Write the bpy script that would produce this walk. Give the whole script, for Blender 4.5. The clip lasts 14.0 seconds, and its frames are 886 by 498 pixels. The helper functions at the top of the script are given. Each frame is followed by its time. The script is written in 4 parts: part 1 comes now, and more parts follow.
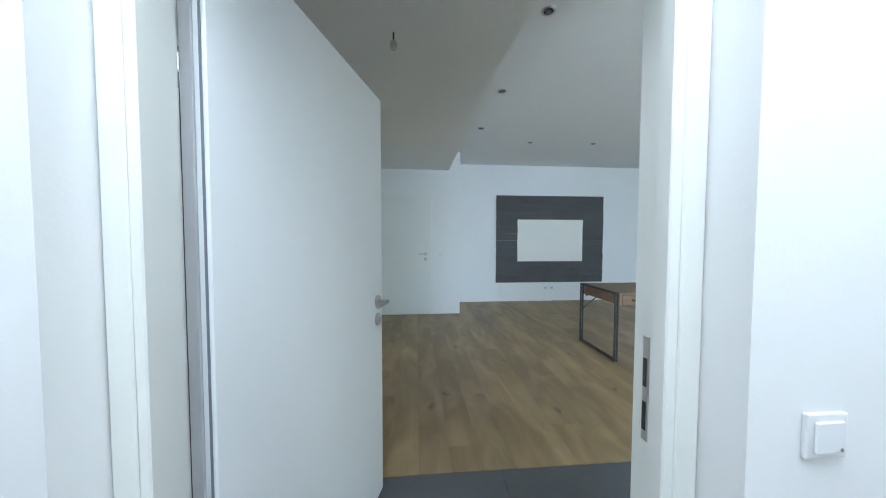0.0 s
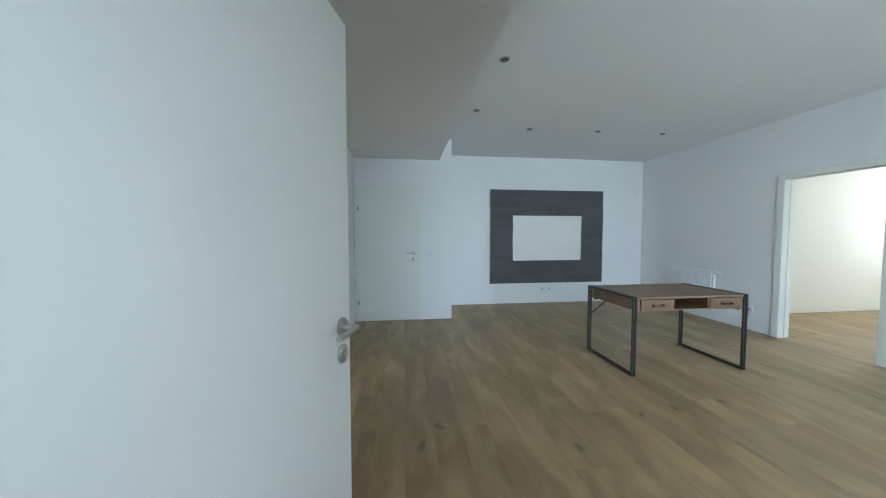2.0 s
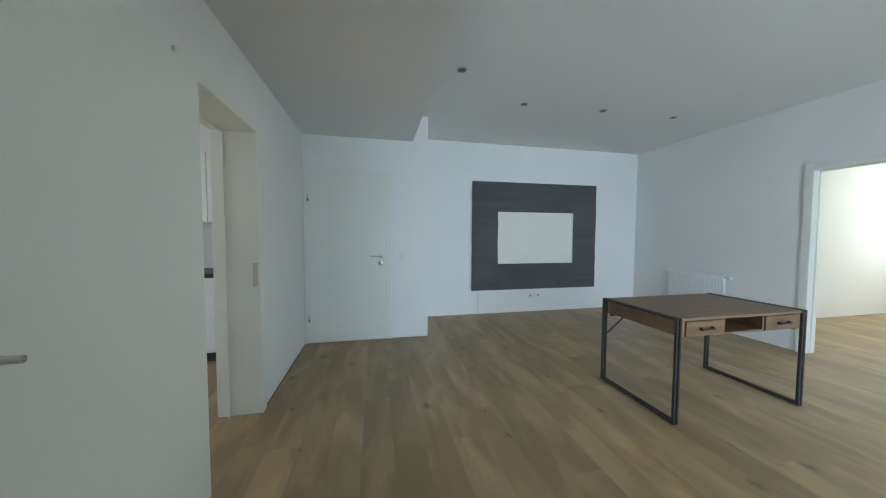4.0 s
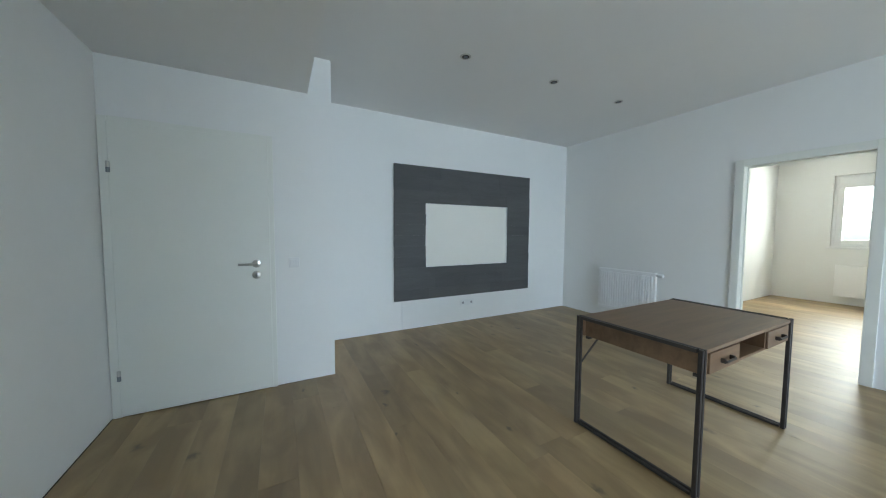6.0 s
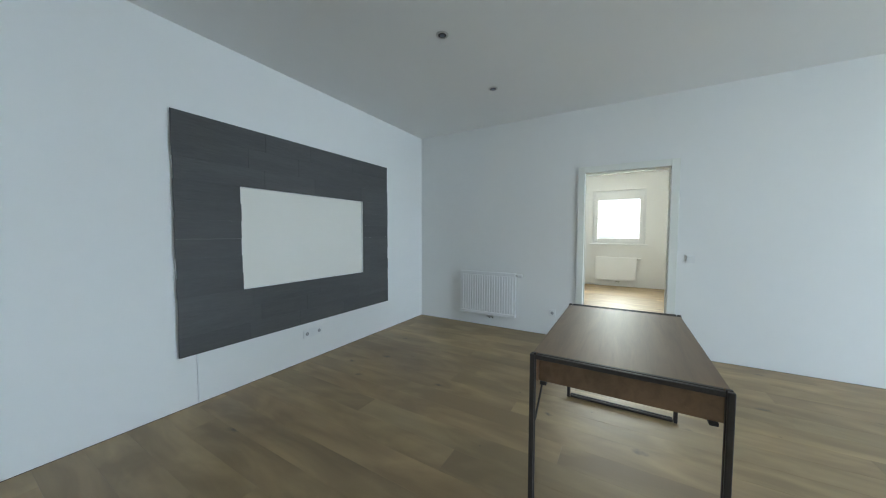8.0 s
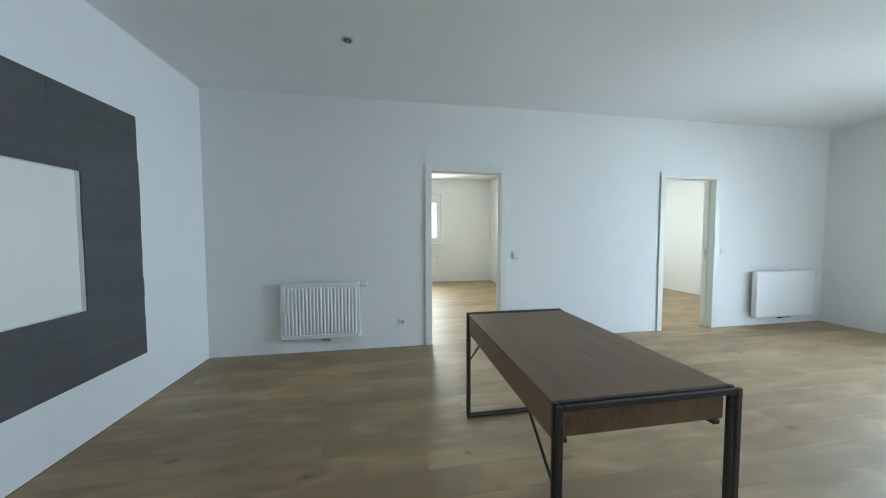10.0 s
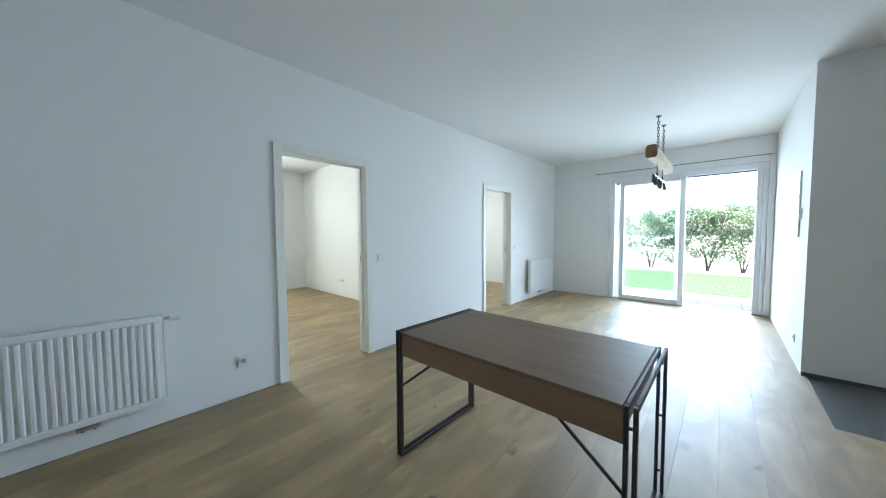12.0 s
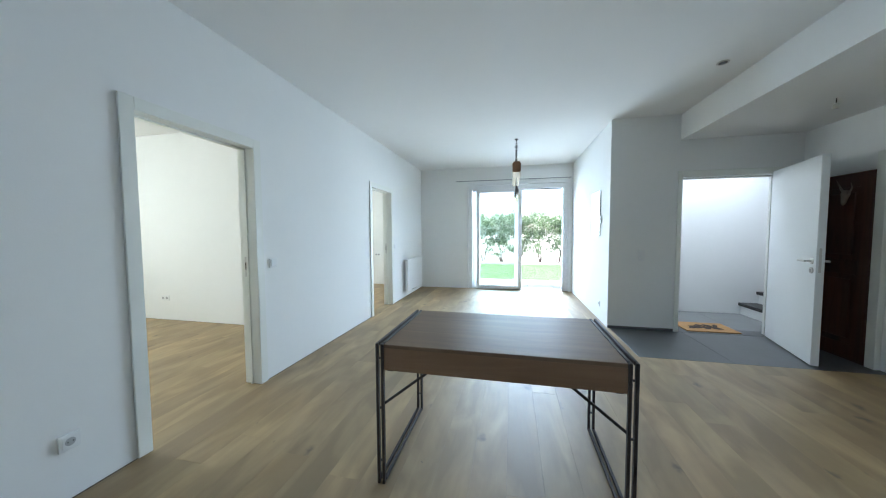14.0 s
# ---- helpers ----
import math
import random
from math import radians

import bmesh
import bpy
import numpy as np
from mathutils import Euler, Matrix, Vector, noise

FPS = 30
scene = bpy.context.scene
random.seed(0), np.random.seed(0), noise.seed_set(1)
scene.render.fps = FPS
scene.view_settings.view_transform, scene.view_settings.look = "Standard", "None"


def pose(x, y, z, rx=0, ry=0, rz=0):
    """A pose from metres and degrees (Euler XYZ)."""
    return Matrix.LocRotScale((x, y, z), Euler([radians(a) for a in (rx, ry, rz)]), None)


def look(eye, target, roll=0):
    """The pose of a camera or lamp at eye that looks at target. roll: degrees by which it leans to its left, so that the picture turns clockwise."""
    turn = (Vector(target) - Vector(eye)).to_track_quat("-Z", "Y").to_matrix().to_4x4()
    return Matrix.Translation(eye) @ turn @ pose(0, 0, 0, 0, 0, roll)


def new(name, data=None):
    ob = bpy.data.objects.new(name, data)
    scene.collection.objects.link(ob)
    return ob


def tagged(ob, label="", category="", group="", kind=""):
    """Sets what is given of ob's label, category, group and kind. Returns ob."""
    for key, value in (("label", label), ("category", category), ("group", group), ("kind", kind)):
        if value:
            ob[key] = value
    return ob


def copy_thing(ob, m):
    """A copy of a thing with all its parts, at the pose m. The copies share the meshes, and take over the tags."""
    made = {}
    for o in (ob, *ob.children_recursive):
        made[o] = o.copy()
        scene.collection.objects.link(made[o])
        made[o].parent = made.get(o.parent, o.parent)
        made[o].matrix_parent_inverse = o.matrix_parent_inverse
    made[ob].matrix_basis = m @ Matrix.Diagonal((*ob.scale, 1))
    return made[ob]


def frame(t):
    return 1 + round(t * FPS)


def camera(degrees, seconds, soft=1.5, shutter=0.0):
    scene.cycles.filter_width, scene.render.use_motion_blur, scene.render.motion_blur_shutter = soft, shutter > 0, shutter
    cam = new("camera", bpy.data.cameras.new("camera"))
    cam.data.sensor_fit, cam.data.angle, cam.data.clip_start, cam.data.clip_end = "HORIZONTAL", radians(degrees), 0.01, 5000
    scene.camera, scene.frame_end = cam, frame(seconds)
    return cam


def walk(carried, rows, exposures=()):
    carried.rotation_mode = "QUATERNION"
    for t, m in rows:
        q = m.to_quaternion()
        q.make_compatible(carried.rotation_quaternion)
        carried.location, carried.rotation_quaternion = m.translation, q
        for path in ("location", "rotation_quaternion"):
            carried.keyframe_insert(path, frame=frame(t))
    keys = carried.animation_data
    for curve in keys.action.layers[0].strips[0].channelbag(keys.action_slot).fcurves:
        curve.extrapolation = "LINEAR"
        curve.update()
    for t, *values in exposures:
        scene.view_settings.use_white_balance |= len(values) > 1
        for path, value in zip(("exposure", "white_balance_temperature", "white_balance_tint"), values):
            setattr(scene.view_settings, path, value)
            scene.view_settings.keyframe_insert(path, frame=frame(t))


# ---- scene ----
cam = camera(110.2, 14.0, 1.1)
PATH = [
    (0, (0.377, 0.983, 1.324), (0.55, 2.974, 1.243), 0.1),
    (0.5, (0.382, 1.067, 1.315), (0.56, 3.057, 1.234), 0.1),
    (1, (0.363, 1.17, 1.323), (0.571, 3.157, 1.233), 0.1),
    (1.5, (0.372, 1.318, 1.318), (0.608, 3.302, 1.226), -0.0),
    (2, (0.391, 1.482, 1.306), (0.64, 3.464, 1.215), 0.0),
    (2.5, (0.405, 1.667, 1.315), (0.675, 3.646, 1.215), -0.0),
    (3, (0.43, 1.876, 1.308), (0.743, 3.849, 1.208), 0.1),
    (5.3, (0.622, 2.968, 1.295), (1.301, 4.847, 1.19), 0.2),
    (5.5, (0.657, 3.052, 1.302), (1.395, 4.908, 1.191), 0.2),
    (6, (0.703, 3.341, 1.295), (1.635, 5.107, 1.183), 0.3),
    (6.5, (0.78, 3.616, 1.289), (1.901, 5.269, 1.184), 0.3),
    (7, (0.858, 3.876, 1.307), (2.17, 5.382, 1.195), 0.4),
    (7.5, (0.945, 4.143, 1.294), (2.477, 5.425, 1.194), 0.1),
    (8, (1.059, 4.378, 1.286), (2.784, 5.386, 1.188), 0.1),
    (8.2, (1.113, 4.466, 1.289), (2.898, 5.363, 1.192), 0.2),
    (10.3, (1.681, 5.345, 1.284), (3.605, 4.81, 1.186), -0.2),
    (10.5, (1.751, 5.405, 1.289), (3.634, 4.737, 1.189), -0.2),
    (11, (1.918, 5.57, 1.303), (3.662, 4.597, 1.197), -0.1),
    (11.5, (2.092, 5.712, 1.305), (3.67, 4.487, 1.2), -0.3),
    (12, (2.274, 5.849, 1.298), (3.618, 4.372, 1.196), -0.3),
    (12.5, (2.44, 5.952, 1.284), (3.567, 4.303, 1.186), -0.3),
    (13.2, (2.708, 6.069, 1.289), (3.506, 4.238, 1.183), -0.3),
    (13.5, (2.812, 6.102, 1.286), (3.479, 4.22, 1.185), -0.4),
    (14, (2.99, 6.158, 1.297), (3.425, 4.209, 1.19), -0.3),
]
walk(cam, [(t, look(eye, target, roll)) for t, eye, target, roll in PATH], [(0, 2.68, 5950, 10), (3, 2.54, 6100, 10), (5.5, 2.56, 6200, 10), (8, 2.54, 6250, 10), (11, 2.63, 5950, 10), (14, 2.65, 5900, 10)])

# exposure and world
world = bpy.data.worlds.new("sky")
scene.world = world
world.use_nodes = True
wn = world.node_tree
sky = wn.nodes.new("ShaderNodeTexSky")
sky.sky_type = "NISHITA"
sky.sun_disc = False
sky.sun_elevation = radians(48)
sky.sun_rotation = radians(-75)
sky.dust_density = 2.0
wn.links.new(sky.outputs[0], wn.nodes["Background"].inputs[0])
wn.nodes["Background"].inputs[1].default_value = 0.15

sun = new("sun", bpy.data.lights.new("sun", "SUN"))
sun.data.energy = 5.0
sun.data.angle = radians(0.5)
sun.data.color = (1.0, 0.95, 0.88)
sun.matrix_world = look((-8 * math.sin(radians(75)), 8 * math.cos(radians(75)), 9), (0, 0, 0))


def sky_lamp(name, place, target, w, h, watts, color=(0.70, 0.855, 1.0), spread=170):
    """Daylight of the sky that enters by one window opening."""
    la = bpy.data.lights.new(name, "AREA")
    la.shape, la.size, la.size_y, la.energy, la.color = "RECTANGLE", w, h, watts, color
    la.spread = radians(spread)
    ob = new(name, la)
    ob.matrix_world = look(place, target)
    return ob


sky_lamp("daylight_terrace", (2.88, -1.25, 1.2), (2.88, 2.0, 0.55), 2.1, 2.2, 21.5, spread=120)
sky_lamp("daylight_bedroom", (10.12, 4.5, 1.7), (8.0, 4.5, 1.85), 0.95, 1.15, 17.5, (0.96, 1.0, 0.90))
sky_lamp("daylight_study", (9.0, 0.6, 1.5), (7.0, 0.6, 1.2), 1.3, 1.3, 12, (0.95, 1.0, 0.90))
# Added lamp under an unseen roof opening, lights the stairwell from above.
sky_lamp("added_stair_lamp", (0.3, 0.85, 2.925), (0.3, 0.8499, 0.0), 1.7, 0.58, 5.9, (0.88, 0.945, 1.0))
sky_lamp("daylight_kitchen", (-4.1, 4.2, 1.5), (-2.0, 4.2, 1.2), 1.3, 1.2, 3)

# ---------------------------------------------------------------- materials


def material(name, color, rough=0.5, metal=0.0, vary=0.06, scale=6.0, bump=0.0, bump_scale=60.0, stretch=(1, 1, 1), random=0.0, spec=0.5):
    """Principled surface with two scales of tone variation and a fine relief."""
    m = bpy.data.materials.new(name)
    m.use_nodes = True
    nt = m.node_tree
    b = nt.nodes["Principled BSDF"]
    b.inputs["Roughness"].default_value = rough
    b.inputs["Metallic"].default_value = metal
    b.inputs["Specular IOR Level"].default_value = spec
    co = nt.nodes.new("ShaderNodeNewGeometry")
    mp = nt.nodes.new("ShaderNodeMapping")
    mp.inputs["Scale"].default_value = stretch
    nt.links.new(co.outputs["Position"], mp.inputs["Vector"])
    n1 = nt.nodes.new("ShaderNodeTexNoise")
    n1.inputs["Scale"].default_value = scale
    n1.inputs["Detail"].default_value = 4
    nt.links.new(mp.outputs[0], n1.inputs["Vector"])
    n2 = nt.nodes.new("ShaderNodeTexNoise")
    n2.inputs["Scale"].default_value = scale * 9
    n2.inputs["Detail"].default_value = 3
    nt.links.new(mp.outputs[0], n2.inputs["Vector"])
    mix = nt.nodes.new("ShaderNodeMath")
    mix.operation = "ADD"
    nt.links.new(n1.outputs["Fac"], mix.inputs[0])
    half = nt.nodes.new("ShaderNodeMath")
    half.operation = "MULTIPLY"
    half.inputs[1].default_value = 0.5
    nt.links.new(n2.outputs["Fac"], half.inputs[0])
    nt.links.new(half.outputs[0], mix.inputs[1])
    rng = nt.nodes.new("ShaderNodeMapRange")
    rng.inputs["From Min"].default_value, rng.inputs["From Max"].default_value = 0.35, 1.15
    rng.inputs["To Min"].default_value, rng.inputs["To Max"].default_value = 1 - vary, 1 + vary
    nt.links.new(mix.outputs[0], rng.inputs["Value"])
    val = rng.outputs[0]
    if random:
        info = nt.nodes.new("ShaderNodeObjectInfo")
        r2 = nt.nodes.new("ShaderNodeMapRange")
        r2.inputs["To Min"].default_value, r2.inputs["To Max"].default_value = 1 - random, 1 + random
        nt.links.new(info.outputs["Random"], r2.inputs["Value"])
        mu = nt.nodes.new("ShaderNodeMath")
        mu.operation = "MULTIPLY"
        nt.links.new(val, mu.inputs[0])
        nt.links.new(r2.outputs[0], mu.inputs[1])
        val = mu.outputs[0]
    vm = nt.nodes.new("ShaderNodeVectorMath")
    vm.operation = "SCALE"
    vm.inputs[0].default_value = color
    nt.links.new(val, vm.inputs["Scale"])
    nt.links.new(vm.outputs[0], b.inputs["Base Color"])
    if bump:
        n3 = nt.nodes.new("ShaderNodeTexNoise")
        n3.inputs["Scale"].default_value = bump_scale
        n3.inputs["Detail"].default_value = 5
        nt.links.new(mp.outputs[0], n3.inputs["Vector"])
        bp = nt.nodes.new("ShaderNodeBump")
        bp.inputs["Strength"].default_value = bump
        bp.inputs["Distance"].default_value = 0.004
        nt.links.new(n3.outputs["Fac"], bp.inputs["Height"])
        nt.links.new(bp.outputs[0], b.inputs["Normal"])
    return m


def wood(name, dark, light, rough, grain_axis=1, random=0.0, knots=0.0, grain=14.0, spec=0.5, fine=0.55, cloud=0.6, tint=0.0, band=0.0, coat=0.0):
    """Wood with long grain along one axis, knots, and a tone of its own for each piece."""
    m = bpy.data.materials.new(name)
    m.use_nodes = True
    nt = m.node_tree
    b = nt.nodes["Principled BSDF"]
    b.inputs["Specular IOR Level"].default_value = spec
    b.inputs["Coat Weight"].default_value = coat
    b.inputs["Coat Roughness"].default_value = 0.46
    L = nt.links.new
    geo = nt.nodes.new("ShaderNodeNewGeometry")
    info = nt.nodes.new("ShaderNodeObjectInfo")
    off = nt.nodes.new("ShaderNodeVectorMath")
    off.operation = "SCALE"
    off.inputs[0].default_value = (37.0, 53.0, 29.0)
    L(info.outputs["Random"], off.inputs["Scale"])
    add = nt.nodes.new("ShaderNodeVectorMath")
    add.operation = "ADD"
    L(geo.outputs["Position"], add.inputs[0])
    L(off.outputs[0], add.inputs[1])
    mp = nt.nodes.new("ShaderNodeMapping")
    s = [1.0, 1.0, 1.0]
    s[grain_axis] = 0.09
    mp.inputs["Scale"].default_value = s
    L(add.outputs[0], mp.inputs["Vector"])
    n1 = nt.nodes.new("ShaderNodeTexNoise")
    n1.inputs["Scale"].default_value, n1.inputs["Detail"].default_value, n1.inputs["Distortion"].default_value = grain, 7, 0.7
    n1.inputs["Roughness"].default_value = 0.62
    L(mp.outputs[0], n1.inputs["Vector"])
    n2 = nt.nodes.new("ShaderNodeTexNoise")
    n2.inputs["Scale"].default_value, n2.inputs["Detail"].default_value = 2.2, 3
    mc = nt.nodes.new("ShaderNodeMapping")
    sc = [1.0, 1.0, 1.0]
    sc[grain_axis] = 0.09 if fine > 0.4 else 0.34
    mc.inputs["Scale"].default_value = sc
    L(add.outputs[0], mc.inputs["Vector"])
    L(mc.outputs[0], n2.inputs["Vector"])
    if fine < 0.4:
        n2.inputs["Scale"].default_value, n2.inputs["Distortion"].default_value = 4.2, 0.9
    av = nt.nodes.new("ShaderNodeMath")
    av.operation = "MULTIPLY_ADD"
    av.inputs[1].default_value = cloud
    L(n2.outputs["Fac"], av.inputs[0])
    hf = nt.nodes.new("ShaderNodeMath")
    hf.operation = "MULTIPLY"
    hf.inputs[1].default_value = fine
    L(n1.outputs["Fac"], hf.inputs[0])
    L(hf.outputs[0], av.inputs[2])
    ramp = nt.nodes.new("ShaderNodeValToRGB")
    ramp.color_ramp.elements[0].position, ramp.color_ramp.elements[1].position = 0.38, 0.78
    ramp.color_ramp.elements[0].color, ramp.color_ramp.elements[1].color = (*dark, 1), (*light, 1)
    L(av.outputs[0], ramp.inputs[0])
    tone = nt.nodes.new("ShaderNodeMapRange")
    tone.inputs["To Min"].default_value, tone.inputs["To Max"].default_value = 1 - random, 1 + random
    L(info.outputs["Random"], tone.inputs["Value"])
    col = nt.nodes.new("ShaderNodeVectorMath")
    col.operation = "SCALE"
    L(ramp.outputs[0], col.inputs[0])
    L(tone.outputs[0], col.inputs["Scale"])
    out = col.outputs[0]
    if tint:
        fr1 = nt.nodes.new("ShaderNodeMath")
        fr1.operation = "MULTIPLY"
        fr1.inputs[1].default_value = 7.31
        L(info.outputs["Random"], fr1.inputs[0])
        fr2 = nt.nodes.new("ShaderNodeMath")
        fr2.operation = "FRACT"
        L(fr1.outputs[0], fr2.inputs[0])
        hue = nt.nodes.new("ShaderNodeMix")
        hue.data_type = "RGBA"
        hue.inputs[6].default_value = (1 + tint, 1 - tint * 0.3, 1 - tint * 0.2, 1)
        hue.inputs[7].default_value = (1 - tint * 0.2, 1 + tint * 0.4, 1 + tint * 0.2, 1)
        L(fr2.outputs[0], hue.inputs[0])
        tm = nt.nodes.new("ShaderNodeVectorMath")
        tm.operation = "MULTIPLY"
        L(out, tm.inputs[0])
        L(hue.outputs[2], tm.inputs[1])
        out = tm.outputs[0]
    if band:
        mb = nt.nodes.new("ShaderNodeMapping")
        s3 = [1.0, 1.0, 1.0]
        s3[grain_axis] = 0.06
        mb.inputs["Scale"].default_value = s3
        L(add.outputs[0], mb.inputs["Vector"])
        nb = nt.nodes.new("ShaderNodeTexNoise")
        nb.inputs["Scale"].default_value, nb.inputs["Detail"].default_value = 4.5, 1.0
        L(mb.outputs[0], nb.inputs["Vector"])
        sb = nt.nodes.new("ShaderNodeMapRange")
        sb.inputs["From Min"].default_value, sb.inputs["From Max"].default_value = 0.62, 0.68
        sb.inputs["To Min"].default_value, sb.inputs["To Max"].default_value = 1.0, 1.0 + band
        L(nb.outputs["Fac"], sb.inputs["Value"])
        bm2 = nt.nodes.new("ShaderNodeVectorMath")
        bm2.operation = "SCALE"
        L(out, bm2.inputs[0])
        L(sb.outputs[0], bm2.inputs["Scale"])
        out = bm2.outputs[0]
    if knots:
        mk = nt.nodes.new("ShaderNodeMapping")
        s2 = [1.0, 1.0, 1.0]
        s2[grain_axis] = 0.55
        mk.inputs["Scale"].default_value = s2
        wob = nt.nodes.new("ShaderNodeTexNoise")
        wob.inputs["Scale"].default_value = 14.0
        L(add.outputs[0], wob.inputs["Vector"])
        wv = nt.nodes.new("ShaderNodeVectorMath")
        wv.operation = "MULTIPLY_ADD"
        wv.inputs[1].default_value = (0.09, 0.09, 0.09)
        L(wob.outputs["Color"], wv.inputs[0])
        L(add.outputs[0], wv.inputs[2])
        L(wv.outputs[0], mk.inputs["Vector"])
        vo = nt.nodes.new("ShaderNodeTexVoronoi")
        vo.voronoi_dimensions = "2D"
        vo.inputs["Scale"].default_value = 2.7
        L(mk.outputs[0], vo.inputs["Vector"])
        kn = nt.nodes.new("ShaderNodeMapRange")
        kn.interpolation_type = "SMOOTHSTEP"
        kn.inputs["From Min"].default_value, kn.inputs["From Max"].default_value = 0.0, 0.075
        kn.inputs["To Min"].default_value, kn.inputs["To Max"].default_value = 1 - knots, 1.0
        L(vo.outputs["Distance"], kn.inputs["Value"])
        sp2 = nt.nodes.new("ShaderNodeSeparateColor")
        L(vo.outputs["Color"], sp2.inputs[0])
        big = nt.nodes.new("ShaderNodeMapRange")
        big.inputs["From Min"].default_value = 0.42
        big.inputs["To Min"].default_value, big.inputs["To Max"].default_value = 0.001, 0.125
        L(sp2.outputs[0], big.inputs["Value"])
        L(big.outputs[0], kn.inputs["From Max"])
        c2 = nt.nodes.new("ShaderNodeVectorMath")
        c2.operation = "SCALE"
        L(out, c2.inputs[0])
        L(kn.outputs[0], c2.inputs["Scale"])
        out = c2.outputs[0]
    L(out, b.inputs["Base Color"])
    rr = nt.nodes.new("ShaderNodeMapRange")
    rr.inputs["To Min"].default_value, rr.inputs["To Max"].default_value = rough - 0.06, rough + 0.08
    L(n1.outputs["Fac"], rr.inputs["Value"])
    L(rr.outputs[0], b.inputs["Roughness"])
    bp = nt.nodes.new("ShaderNodeBump")
    bp.inputs["Strength"].default_value, bp.inputs["Distance"].default_value = 0.25, 0.002
    L(n1.outputs["Fac"], bp.inputs["Height"])
    L(bp.outputs[0], b.inputs["Normal"])
    return m


def glass_material(name, tint=(0.93, 0.97, 0.96), ior=1.45):
    m = bpy.data.materials.new(name)
    m.use_nodes = True
    nt = m.node_tree
    nt.nodes.remove(nt.nodes["Principled BSDF"])
    tr = nt.nodes.new("ShaderNodeBsdfTransparent")
    tr.inputs[0].default_value = (*tint, 1)
    gl = nt.nodes.new("ShaderNodeBsdfGlossy")
    gl.inputs["Roughness"].default_value = 0.02
    fr = nt.nodes.new("ShaderNodeFresnel")
    fr.inputs[0].default_value = ior
    mx = nt.nodes.new("ShaderNodeMixShader")
    nt.links.new(fr.outputs[0], mx.inputs[0])
    nt.links.new(tr.outputs[0], mx.inputs[1])
    nt.links.new(gl.outputs[0], mx.inputs[2])
    nt.links.new(mx.outputs[0], nt.nodes["Material Output"].inputs[0])
    return m


PLASTER = material("wall_paint", (0.865, 0.872, 0.860), 0.9, vary=0.018, scale=1.2, bump=0.10, bump_scale=110, spec=0.2)
CEILING = material("ceiling_paint", (0.85, 0.85, 0.84), 0.92, vary=0.015, scale=1.0, bump=0.08, bump_scale=120, spec=0.2)
LACQUER = material("door_lacquer", (0.83, 0.86, 0.87), 0.38, vary=0.012, scale=2.0, bump=0.02, bump_scale=40)
CREAM = material("cream_frame_lacquer", (0.835, 0.850, 0.800), 0.4, vary=0.012, scale=2.0, bump=0.02, bump_scale=40)
ENAMEL = material("radiator_enamel", (0.91, 0.92, 0.92), 0.32, vary=0.012, scale=3.0)
PLASTIC = material("white_plastic", (0.82, 0.83, 0.83), 0.3, vary=0.01, scale=9.0)
WARM_BOARD = material("warm_white_board", (0.85, 0.835, 0.775), 0.8, vary=0.015, scale=2.0, spec=0.3)
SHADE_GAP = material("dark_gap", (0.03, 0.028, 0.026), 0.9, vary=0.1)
OAK = wood("oak_plank", (0.258, 0.168, 0.064), (0.530, 0.378, 0.174), 0.53, 1, random=0.12, knots=0.60, spec=1.0, fine=0.24, cloud=0.68, tint=0.03, band=0.12, coat=0.4)
TILE = material("grey_stone_tile", (0.105, 0.110, 0.115), 0.32, vary=0.16, scale=3.5, bump=0.05, bump_scale=30, random=0.06)
TILE_LIGHT = material("stair_stone_tile", (0.20, 0.21, 0.21), 0.35, vary=0.12, scale=3.5, bump=0.05, bump_scale=30, random=0.06)
SLATE = material("slate_strip", (0.103, 0.104, 0.106), 0.75, vary=0.18, scale=7.0, bump=0.7, bump_scale=38, stretch=(0.25, 1, 1.6), random=0.06, spec=0.3)
STEEL = material("brushed_steel", (0.62, 0.61, 0.59), 0.28, 1.0, vary=0.06, scale=30, stretch=(0.2, 1, 1))
IRON = material("dark_iron", (0.060, 0.053, 0.050), 0.5, 0.4, vary=0.25, scale=18, bump=0.08, bump_scale=90)
WALNUT = wood("brown_stained_top", (0.118, 0.077, 0.048), (0.255, 0.170, 0.108), 0.48, 0, grain=22, spec=0.3, fine=0.55, cloud=0.68)
APRON = wood("apron_wood", (0.225, 0.130, 0.075), (0.37, 0.225, 0.135), 0.5, 0, grain=16)
ACACIA = wood("drawer_wood", (0.125, 0.072, 0.038), (0.27, 0.165, 0.092), 0.45, 0, grain=18, random=0.1)
BEAM_END = wood("sawn_beam", (0.15, 0.075, 0.035), (0.34, 0.19, 0.10), 0.7, 1, grain=10)
BEAM_BARK = wood("weathered_beam", (0.42, 0.33, 0.22), (0.74, 0.64, 0.48), 0.8, 1, grain=9)
ANTIQUE = wood("antique_door_wood", (0.026, 0.008, 0.005), (0.135, 0.042, 0.024), 0.5, 2, grain=12)
BONE = material("bone", (0.27, 0.22, 0.17), 0.7, vary=0.2, scale=14)
COIR = material("coir_mat", (0.42, 0.24, 0.10), 0.95, vary=0.25, scale=30, bump=0.9, bump_scale=260)
COIR_PRINT = material("mat_print", (0.05, 0.035, 0.03), 0.95, vary=0.3, scale=24, bump=0.9, bump_scale=260)
PVC = material("white_window_profile", (0.84, 0.855, 0.865), 0.3, vary=0.01, scale=4)
GLASS = glass_material("window_glass")
FROSTED = bpy.data.materials.new("frosted_glass")
FROSTED.use_nodes = True
nt = FROSTED.node_tree
tl = nt.nodes.new("ShaderNodeBsdfTranslucent")
tl.inputs[0].default_value = (0.20, 0.24, 0.28, 1)
